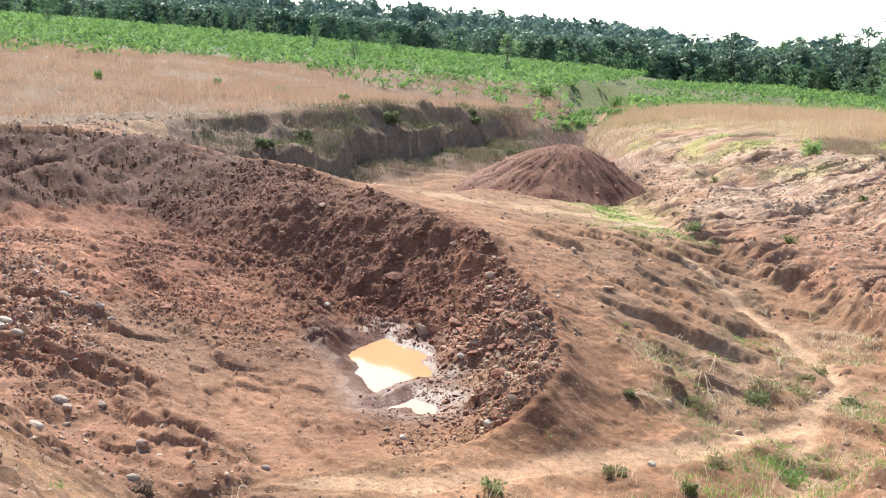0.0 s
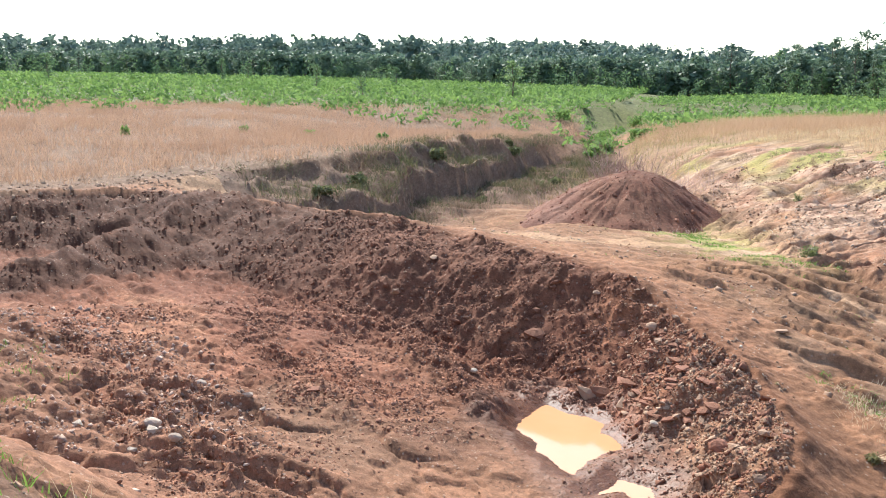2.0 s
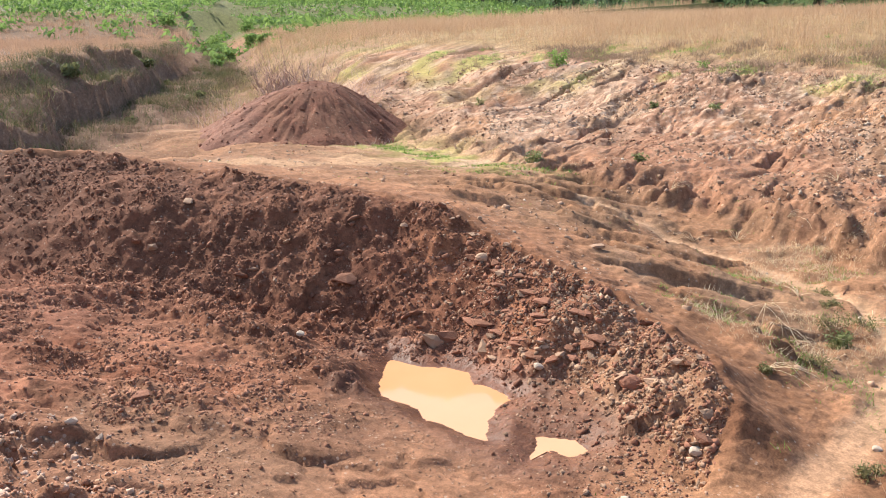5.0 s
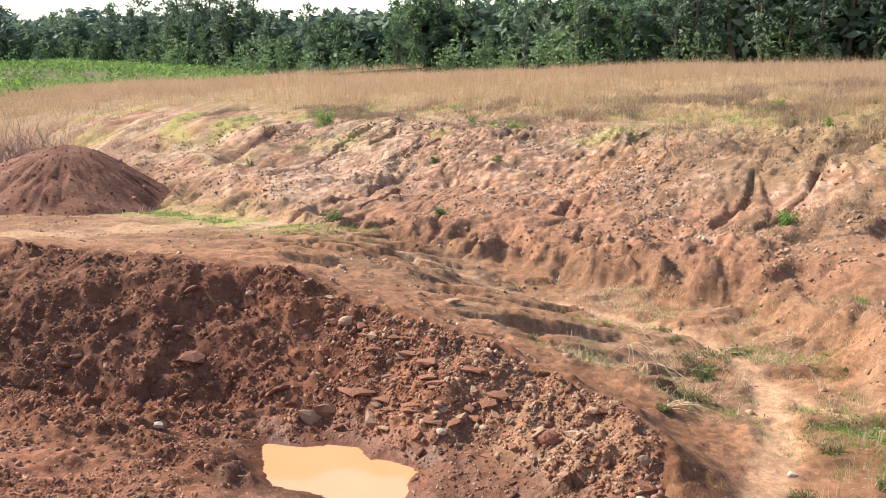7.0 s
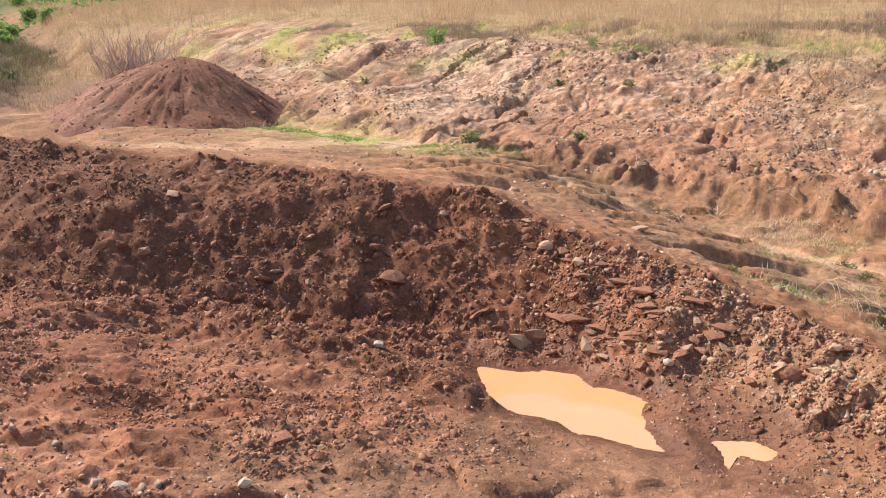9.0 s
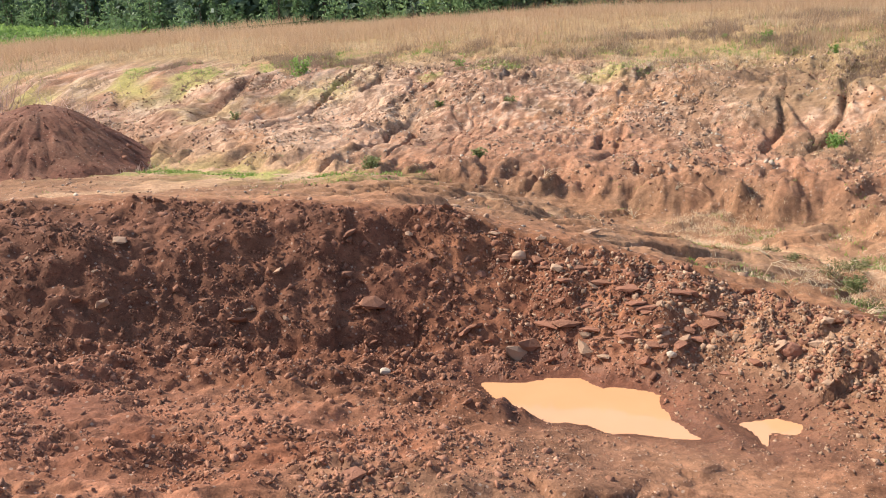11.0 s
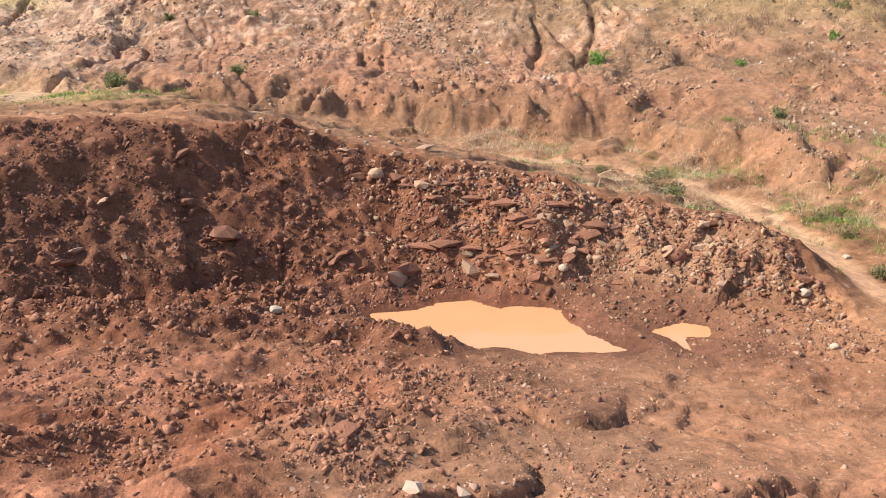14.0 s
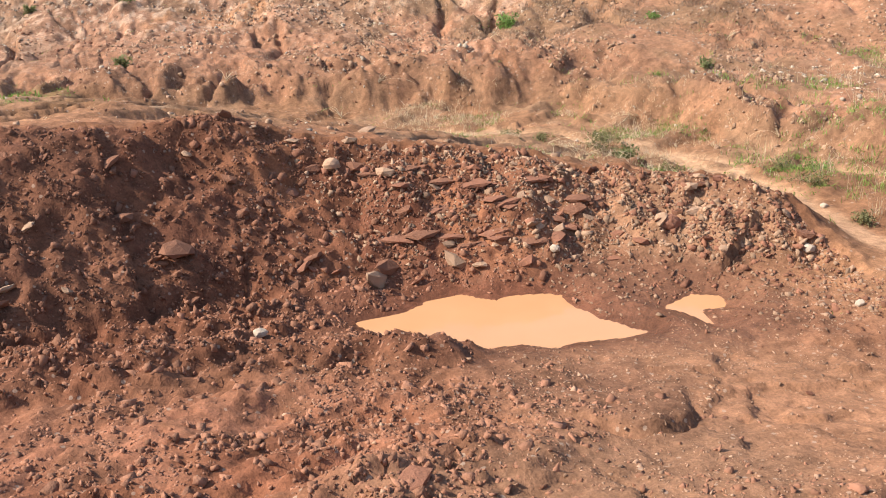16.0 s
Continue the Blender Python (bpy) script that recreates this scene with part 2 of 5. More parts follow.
    ds, ss, zs, _ = along(X + 0.4 * w1, Y + 0.4 * w2, SPUR)
    face = smax(face, zs - 0.42 * ds, 0.3)
    back = zr - np.where(run < 5.0, 0.75, 0.20 + 0.22 * smooth(9, 5, run) + 0.45 * smooth(14.5, 18.5, run)) * np.maximum(dr - 0.15, 0)
    front = sr > 0          # the pit lies on the left of the run
    pitz = smax(pit, face, 0.22)
    outz = smax(z, back, 0.25)
    # past the tip the pit floor and the outer ground run together
    zpit = pitz
    past = smooth(-0.2, -1.3, Y) * smooth(-12, -9, X)
    fw = front * (1 - past) + smooth(5.4, 3.2, X) * past
    ground = zpit * fw + outz * (1 - fw)
    south = smooth(2.2, 4.6, X + 0.3 * (Y + 1)) * smooth(0.2, -1.2, Y)
    # south-east apron up to the berm that the path runs on
    db, sb, zb, _ = along(X, Y, BERM)
    apron = smooth(5.5, 9.5, X) * smooth(4.5, -1.0, Y) * 0.35
    ground = ground + apron
    ground = smax(ground, zb - 0.80 * np.maximum(db - 0.9, 0), 0.25)
    ground = smax(ground, np.minimum(3.0, 0.8 * np.maximum(-Y - 14.5 - 0.5 * np.maximum(-X - 4, 0), 0)), 0.3)
    # where the spoil heap stands
    isheap = smooth(-0.1, 0.15, heap_height(X, Y) - ground)
    # pools
    dp = np.minimum(inside(X + 0.07 * fbm(X, Y, 0.3, 3, 88), Y + 0.07 * fbm(X, Y, 0.3, 3, 89), POOL), inside(X, Y, POOLET))
    reach = 0.5 - 0.22 * smooth(0.08, 0.5, ground)
    poolw = smooth(0.0, 1.0, 1 - dp / reach)
    bed = np.where(dp < 0, np.maximum(-0.07, dp * 0.25), np.minimum(0.014 + dp * 0.12, 0.3))
    ground = np.where(dp < 0.55, ground + (bed - ground) * poolw, ground)
    # weights
    steep = smooth(0.0, 0.20, face - pit) * front
    dtr = np.minimum(along(X + 0.12 * w1, Y + 0.12 * w2, TRAIL)[0], along(X + 0.12 * w2, Y + 0.12 * w1, FORK)[0] + 0.15)
    trail = smooth(0.40 - 0.14 * smooth(3, 6, Y), 0.12, dtr + 0.12 * fbm(X, Y, 0.5, 3, 91)) * (~front | (south > 0.5))
    ground = ground - 0.05 * trail
    crestw = np.exp(-(dr / 0.6) ** 2)
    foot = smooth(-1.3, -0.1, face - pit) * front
    info = dict(foot=foot, front=front.astype(float) * (1 - south), face=steep, dr=dr, run=run, e=e, u=u, edge=edge, rill=rillw * (1 - smooth(0.02, 0.2, rill)), trail=trail, dp=dp,
                heap=isheap, kk=kk, dg=dg, west=west, R=R, az=az, south=south, db=db, crest=crestw, pit=pit, outer=outer, cutw=cutw)
    if fine:
        wallw = smooth(-6.5, -4.5, kk) * smooth(0.8, -0.2, kk) * (X < -18) * (Y > 3)
        ground = ground + wallw * (0.55 * fbm(X, Y, 1.8, 5, 151, 0.6))
        farbank = steep * smooth(-9, -14, X)
        ground = ground + farbank * 0.30 * fbm(X, Y, 1.5, 4, 153, 0.6)
        # mud ledges and washed cracks on the pit floor
        dq, sq, zq, rq = along(X + 0.2 * fbm(X, Y, 0.6, 3, 161), Y + 0.2 * fbm(X, Y, 0.6, 3, 162), SPILL)
        spill = zq * np.exp(-(dq / 0.42) ** 2) * smooth(0.05, 0.4, dp)
        ground = ground + spill * (1 + 0.9 * fbm(X, Y, 0.35, 4, 163, 0.65))
        chips = np.exp(-(((X + 2.05) / 0.75) ** 2 + ((Y + 3.25) / 0.42) ** 2))
        ground = ground + chips * (0.13 + 0.10 * fbm(X, Y, 0.3, 4, 165, 0.65))
        info["spill"] = np.clip(spill * 5, 0, 1)
        info["chips"] = chips
        shelf = inside(X + 0.06 * w1 + 0.05 * fbm(X, Y, 0.3, 3, 99), Y + 0.06 * w2 + 0.05 * fbm(X, Y, 0.3, 3, 96), SHELF)
        ground = ground + 0.05 * smooth(0.012, -0.03, shelf) * smooth(-2.3, -3.1, Y) - 0.055 * np.exp(-((shelf - 0.02) / 0.04) ** 2) * smooth(-2.9, -3.15, Y)
        info["shelf"] = smooth(0.35, -0.15, shelf)
        for line, deep, half in ((CRACKS[0], 0.07, 0.055), (CRACKS[1], 0.05, 0.05), (CRACKS[2], 0.06, 0.055), (CRACKS[3], 0.06, 0.06), (CRACKS[4], 0.06, 0.06)):
            dl, sl, zl, rl = along(X + 0.10 * fbm(X, Y, 0.5, 3, 97), Y + 0.10 * fbm(X, Y, 0.5, 3, 98), line)
            ground = ground - zl * deep * np.exp(-(dl / half) ** 2) + zl * 0.085 * smooth(0.7, 0.0, dl) * (sl > 0)
        ground = ground + cutw * smooth(-20, -8, X) * (0.26 * fbm(X, Y, 0.7, 5, 149, 0.66) + 0.06 * fbm(X, Y, 0.2, 3, 148))
        # washed channels that run down the south-west slope of the pit
        across, down = -0.63 * X + 0.77 * Y + 0.35 * fbm(X, Y, 1.8, 3, 171), 0.77 * X + 0.63 * Y
        wash = smooth(-4.0, -5.4, Y - 0.25 * np.clip(X - 1, -1, 4)) * smooth(-7, -4, X) * smooth(0.9, 1.8, db) * smooth(11.5, 9.0, X)
        cut = np.abs(vnoise(across * 1.25, down * 0.22, 173))
        lip = fbm(X + 0.3 * w1, Y + 0.3 * w2, 1.3, 5, 177, 0.6)
        ground = ground + wash * (0.08 * smooth(0.0, 0.35, cut) - 0.14 + 0.06 * fbm(across * 1.6, down * 0.45, 0.8, 4, 175)
                                  + 0.09 * smooth(-0.03, 0.03, lip) + 0.07 * smooth(0.22, 0.27, lip) + 0.07 * fbm(X, Y, 0.45, 4, 179, 0.6))
        info["wash"] = wash * smooth(0.02, 0.3, cut)
        # ribbed prints of a digger's tracks in the soft clay
        for tx, ty, dx, dy, half in ((-3.35, -4.4, 0.55, 0.835, 0.28), (-4.55, -3.3, 0.80, 0.60, 0.26)):
            fwd, off = (X - tx) * dx + (Y - ty) * dy, (X - tx) * dy - (Y - ty) * dx
            band = smooth(half, half - 0.08, np.abs(off + 0.05 * w1)) * smooth(1.1, 0.8, np.abs(fwd)) * smooth(-0.3, 0.1, fbm(X, Y, 0.6, 2, 183))
            ground = ground + band * (0.020 * np.sin((fwd + 0.5 * np.abs(off)) * 2 * math.pi / 0.15) - 0.02)
        near = smooth(48, 22, np.hypot(X + 1, Y - 3))
        digw = np.clip(steep + crestw * 0.6, 0, 1) * smooth(0.02, 0.14, dp)
        d1, d2, cv = cells(X + 0.05 * w1, Y + 0.05 * w2, 0.34, 101)
        e1, e2, ev = cells(X, Y, 0.15, 111)
        clod = (cv - 0.35) * smooth(0.55, 0.15, d1)
        clod2 = (ev - 0.3) * smooth(0.6, 0.1, e1)
        wet = smooth(0.5, 0.1, dp)
        ground = ground + near * digw * (0.09 * clod + 0.06 * clod2 + 0.32 * smooth(0.0, 0.9, dp) * fbm(X, Y, 1.3, 6, 121, 0.58) + 0.05 * fbm(X, Y, 0.16, 2, 125))
        floorw = front * (1 - steep) * (1 - south)
        rough = smooth(0.5, -3.0, X) * smooth(0.35, 1.0, dp)
        mud = fbm(X * 0.55 + 0.3 * w1, Y + 0.3 * w2, 1.4, 5, 181, 0.55)
        ground = ground + near * floorw * smooth(0.5, 1.3, dp) * (0.055 * smooth(-0.14, -0.11, mud) + 0.05 * smooth(0.10, 0.13, mud) - 0.05)
        ground = ground + near * floorw * smooth(0.1, 0.5, dp) * (0.22 * foot * smooth(1.0, -0.5, X) * fbm(X, Y, 0.6, 5, 137, 0.6) + 0.06 * foot * clod2 + 0.055 * fbm(X, Y, 0.7, 5, 131, 0.6) + 0.028 * fbm(X, Y, 0.24, 3, 139, 0.6) + rough * (0.17 * fbm(0.94 * X + 0.33 * Y, (0.94 * Y - 0.33 * X) * 2.4, 0.9, 5, 133, 0.6) + 0.09 * clod2 * smooth(-0.2, 0.4, fbm(X, Y, 1.4, 2, 135))))
        out = (1 - front) * (1 - trail) * smooth(0.3, 1.0, dr)
        ground = ground + near * out * (0.13 * fbm(X, Y, 0.8, 5, 141, 0.6) + 0.05 * clod2 * smooth(0.0, 0.5, fbm(X, Y, 1.1, 2, 143)))
        ground = ground + near * out * edge * (0.22 * fbm(X, Y, 0.6, 5, 147, 0.68) + 0.09 * clod) * smooth(-0.1, 0.4, fbm(X, Y, 1.8, 2, 145))
    return ground, info


def height(x, y):
    z, _ = land(np.array([float(x)]), np.array([float(y)]))
    return float(z[0])


# ---- materials ----
def shader(name):
    m = bpy.data.materials.new(name)
    m.use_nodes = True
    nt = m.node_tree
    return m, nt, nt.nodes["Principled BSDF"]


def grain(name, colour, spread=0.25, size=6.0, rough=0.9, bump=0.3, bump_size=30.0, island=False, second=None, metal=0.0):
    """A material with colour varied at two scales, piece by piece and grain by grain, and fine relief."""
    m, nt, b = shader(name)
    L = nt.links
    geo = nt.nodes.new("ShaderNodeNewGeometry")
    tex = nt.nodes.new("ShaderNodeTexCoord")
    n1 = nt.nodes.new("ShaderNodeTexNoise")
    n1.inputs["Scale"].default_value, n1.inputs["Detail"].default_value = size, 6
    n2 = nt.nodes.new("ShaderNodeTexNoise")
    n2.inputs["Scale"].default_value, n2.inputs["Detail"].default_value = bump_size, 5
    L.new(geo.outputs["Position"], n1.inputs["Vector"])
    L.new(geo.outputs["Position"], n2.inputs["Vector"])
    add = nt.nodes.new("ShaderNodeMath")
    add.operation = 'ADD'
    L.new(n1.outputs["Fac"], add.inputs[0])
    if island:
        L.new(geo.outputs["Random Per Island"], add.inputs[1])
    else:
        oi = nt.nodes.new("ShaderNodeObjectInfo")
        L.new(oi.outputs["Random"], add.inputs[1])
    ramp = nt.nodes.new("ShaderNodeMapRange")
    ramp.inputs["From Min"].default_value, ramp.inputs["From Max"].default_value = 0.35, 1.65
    L.new(add.outputs[0], ramp.inputs["Value"])
    mix = nt.nodes.new("ShaderNodeMix")
    mix.data_type = 'RGBA'
    lo = [c * (1 - spread) for c in colour]
    hi = [min(1, c * (1 + spread)) for c in colour] if second is None else second
    mix.inputs[6].default_value = (*lo, 1)
    mix.inputs[7].default_value = (*hi, 1)
    L.new(ramp.outputs[0], mix.inputs[0])
    L.new(mix.outputs[2], b.inputs["Base Color"])
    b.inputs["Roughness"].default_value = rough
    b.inputs["Metallic"].default_value = metal
    b.inputs["Specular IOR Level"].default_value = 0.15
    b.inputs["Diffuse Roughness"].default_value = 0.2
    if bump:
        bp = nt.nodes.new("ShaderNodeBump")
        bp.inputs["Strength"].default_value, bp.inputs["Distance"].default_value = bump, 0.02
        L.new(n2.outputs["Fac"], bp.inputs["Height"])
        L.new(bp.outputs[0], b.inputs["Normal"])
    return m


def soil():
    m, nt, b = shader("soil")
    L = nt.links
    att = nt.nodes.new("ShaderNodeAttribute")
    att.attribute_name = "soil_colour"
    wet = nt.nodes.new("ShaderNodeAttribute")
    wet.attribute_name = "damp"
    geo = nt.nodes.new("ShaderNodeNewGeometry")
    facs = []
    for scale, detail, amount in ((1.7, 6, 0.55), (9.0, 4, 0.60), (42.0, 2, 0.40)):
        n = nt.nodes.new("ShaderNodeTexNoise")
        n.inputs["Scale"].default_value, n.inputs["Detail"].default_value, n.inputs["Roughness"].default_value = scale, detail, 0.65
        L.new(geo.outputs["Position"], n.inputs["Vector"])
        r = nt.nodes.new("ShaderNodeMapRange")
        r.inputs["From Min"].default_value, r.inputs["From Max"].default_value = 0.3, 0.7
        r.inputs["To Min"].default_value, r.inputs["To Max"].default_value = 1 - amount / 2, 1 + amount / 2
        r.clamp = False
        L.new(n.outputs["Fac"], r.inputs["Value"])
        facs.append((n, r))
    mul = nt.nodes.new("ShaderNodeMath")
    mul.operation = 'MULTIPLY'
    L.new(facs[0][1].outputs[0], mul.inputs[0])
    L.new(facs[1][1].outputs[0], mul.inputs[1])
    mul2 = nt.nodes.new("ShaderNodeMath")
    mul2.operation = 'MULTIPLY'
    L.new(mul.outputs[0], mul2.inputs[0])
    L.new(facs[2][1].outputs[0], mul2.inputs[1])
    vm = nt.nodes.new("ShaderNodeVectorMath")
    vm.operation = 'SCALE'
    L.new(att.outputs["Color"], vm.inputs[0])
    L.new(mul2.outputs[0], vm.inputs["Scale"])
    # pale grit scattered in the soil
    vo = nt.nodes.new("ShaderNodeTexVoronoi")
    vo.inputs["Scale"].default_value = 16.0
    L.new(geo.outputs["Position"], vo.inputs["Vector"])
    sep = nt.nodes.new("ShaderNodeSeparateColor")
    L.new(vo.outputs["Color"], sep.inputs[0])
    gt = nt.nodes.new("ShaderNodeMath")
    gt.operation = 'GREATER_THAN'
    gt.inputs[1].default_value = 0.93
    L.new(sep.outputs[0], gt.inputs[0])
    lt = nt.nodes.new("ShaderNodeMath")
    lt.operation = 'LESS_THAN'
    lt.inputs[1].default_value = 0.33
    L.new(vo.outputs["Distance"], lt.inputs[0])
    both = nt.nodes.new("ShaderNodeMath")
    both.operation = 'MULTIPLY'
    L.new(gt.outputs[0], both.inputs[0])
    L.new(lt.outputs[0], both.inputs[1])
    dry = nt.nodes.new("ShaderNodeMath")
    dry.operation = 'MULTIPLY_ADD'
    dry.inputs[1].default_value, dry.inputs[2].default_value = -0.55, 0.55
    dry.use_clamp = True
    L.new(wet.outputs["Fac"], dry.inputs[0])
    both2 = nt.nodes.new("ShaderNodeMath")
    both2.operation = 'MULTIPLY'
    L.new(both.outputs[0], both2.inputs[0])
    L.new(dry.outputs[0], both2.inputs[1])
    mix = nt.nodes.new("ShaderNodeMix")
    mix.data_type = 'RGBA'
    L.new(both2.outputs[0], mix.inputs[0])
    L.new(vm.outputs[0], mix.inputs[6])
    mix.inputs[7].default_value = (0.36, 0.27, 0.20, 1)
    L.new(mix.outputs[2], b.inputs["Base Color"])
    ro = nt.nodes.new("ShaderNodeMapRange")
    ro.inputs["To Min"].default_value, ro.inputs["To Max"].default_value = 0.95, 0.42
    L.new(wet.outputs["Fac"], ro.inputs["Value"])
    L.new(ro.outputs[0], b.inputs["Roughness"])
    b.inputs["Specular IOR Level"].default_value = 0.12
    b.inputs["Diffuse Roughness"].default_value = 0.2
    b1 = nt.nodes.new("ShaderNodeBump")
    b1.inputs["Strength"].default_value, b1.inputs["Distance"].default_value = 0.55, 0.05
    L.new(facs[1][0].outputs["Fac"], b1.inputs["Height"])
    b2 = nt.nodes.new("ShaderNodeBump")
    b2.inputs["Strength"].default_value, b2.inputs["Distance"].default_value = 0.45, 0.012
    L.new(facs[2][0].outputs["Fac"], b2.inputs["Height"])
    L.new(b1.outputs[0], b2.inputs["Normal"])
    L.new(b2.outputs[0], b.inputs["Normal"])
    return m


def leafy(name, dark, light, rough=0.6, size=0.6, through_light=0.42):
    m, nt, b = shader(name)
    L = nt.links
    geo = nt.nodes.new("ShaderNodeNewGeometry")
    oi = nt.nodes.new("ShaderNodeObjectInfo")
    n1 = nt.nodes.new("ShaderNodeTexNoise")
    n1.inputs["Scale"].default_value = size
    L.new(geo.outputs["Position"], n1.inputs["Vector"])
    a = nt.nodes.new("ShaderNodeMath")
    a.operation = 'MULTIPLY_ADD'
    a.inputs[1].default_value = 0.5
    L.new(geo.outputs["Random Per Island"], a.inputs[0])
    L.new(n1.outputs["Fac"], a.inputs[2])
    a2 = nt.nodes.new("ShaderNodeMath")
    a2.operation = 'MULTIPLY_ADD'
    a2.inputs[1].default_value = 0.5
    L.new(oi.outputs["Random"], a2.inputs[0])
    L.new(a.outputs[0], a2.inputs[2])
    r = nt.nodes.new("ShaderNodeMapRange")
    r.inputs["From Min"].default_value, r.inputs["From Max"].default_value = 0.5, 1.5
    L.new(a2.outputs[0], r.inputs["Value"])
    mix = nt.nodes.new("ShaderNodeMix")
    mix.data_type = 'RGBA'
    mix.inputs[6].default_value, mix.inputs[7].default_value = (*dark, 1), (*light, 1)
    L.new(r.outputs[0], mix.inputs[0])
    L.new(mix.outputs[2], b.inputs["Base Color"])
    b.inputs["Roughness"].default_value = rough
    b.inputs["Specular IOR Level"].default_value = 0.2
    tr = nt.nodes.new("ShaderNodeBsdfTranslucent")
    L.new(mix.outputs[2], tr.inputs["Color"])
    ms = nt.nodes.new("ShaderNodeMixShader")
    ms.inputs[0].default_value = through_light
    L.new(b.outputs[0], ms.inputs[1])
    L.new(tr.outputs[0], ms.inputs[2])
    L.new(ms.outputs[0], nt.nodes["Material Output"].inputs["Surface"])
    return m


SOIL = soil()
STONE_RED = grain("red_stone", (0.215, 0.098, 0.060), 0.5, 7, 0.9, 0.6, 40, island=True)
STONE_TAN = grain("tan_stone", (0.315, 0.200, 0.128), 0.42, 7, 0.9, 0.6, 40, island=True)
STONE_WHITE = grain("white_stone", (0.37, 0.295, 0.22), 0.35, 9, 0.8, 0.4, 50, island=True)
STONE_PALE = grain("pale_stone", (0.37, 0.275, 0.205), 0.25, 9, 0.85, 0.4, 50)
STONE_GREY = grain("grey_stone", (0.265, 0.168, 0.108), 0.3, 7, 0.9, 0.6, 40, island=True)
CLOD = grain("clod_earth", (0.195, 0.092, 0.056), 0.32, 8, 0.95, 0.8, 45, island=True)
DRY_GRASS = leafy("dry_grass", (0.34, 0.21, 0.125), (0.56, 0.40, 0.245), 0.7, 0.35)
PLATEAU_GRASS = leafy("plateau_grass", (0.27, 0.16, 0.105), (0.43, 0.28, 0.18), 0.7, 0.25)
DEAD_WEED = leafy("dead_weed", (0.13, 0.09, 0.065), (0.30, 0.21, 0.145), 0.8, 0.8)
YOUNG = leafy("young_leaf", (0.13, 0.20, 0.07), (0.28, 0.36, 0.15), 0.6, 0.2)
STRAW = leafy("straw", (0.45, 0.32, 0.19), (0.66, 0.54, 0.36), 0.7, 2.0)
GREEN_GRASS = leafy("green_grass", (0.10, 0.17, 0.03), (0.27, 0.38, 0.09), 0.6, 1.5)
FERN = leafy("field_shrub_leaf", (0.10, 0.17, 0.042), (0.255, 0.36, 0.105), 0.75, 0.08)
PINE = leafy("pine_needles", (0.068, 0.105, 0.070), (0.155, 0.210, 0.132), 0.6, 0.06, 0.35)
BROAD = leafy("broad_leaf", (0.080, 0.138, 0.062), (0.205, 0.295, 0.125), 0.6, 0.06, 0.38)
# paler, greyer green for the farthest crowns: distance haze painted into the leaf colour
HAZED_RIDGE_LEAF = leafy("hazed_ridge_leaf", (0.095, 0.135, 0.105), (0.170, 0.220, 0.170), 0.7, 0.02, 0.3)
BARK = grain("bark", (0.14, 0.10, 0.075), 0.35, 3, 0.95, 0.6, 20)
DEAD = grain("dead_twig", (0.36, 0.24, 0.20), 0.3, 4, 0.9, 0.2, 20)


# ---- ground: one sheet to the horizon ----
def steps(lo, a, b, hi, fine, grow, mid, reach, mid2, reach2, big=1.10):
    mids = list(np.arange(a, b, fine))
    up, s, v = [], fine, mids[-1]
    while v < hi:
        s = min(s * grow, mid) if v - b < reach else s * big
        v += s
        up.append(v)
    down, s, v = [], fine, a
    while v > lo:
        s = min(s * grow, mid2) if a - v < reach2 else s * big
        v -= s
        down.append(v)
    return np.array(down[::-1] + mids + up)


def mixc(base, colour, w):
    return base + (np.array(colour) - base) * np.clip(w, 0, 1)[..., None]


def mesh_from(name, co, faces_flat, sizes, material, smooth_shade=False):
    me = bpy.data.meshes.new(name)
    me.vertices.add(len(co))
    me.vertices.foreach_set("co", np.ascontiguousarray(co, np.float32).ravel())
    me.loops.add(len(faces_flat))
    me.loops.foreach_set("vertex_index", np.ascontiguousarray(faces_flat, np.int32))
    me.polygons.add(len(sizes))
    starts = np.concatenate(([0], np.cumsum(sizes)[:-1]))
    me.polygons.foreach_set("loop_start", starts.astype(np.int32))
    if smooth_shade:
        me.polygons.foreach_set("use_smooth", np.ones(len(sizes), bool))
    me.materials.append(material)
    me.update(calc_edges=True)
    return me


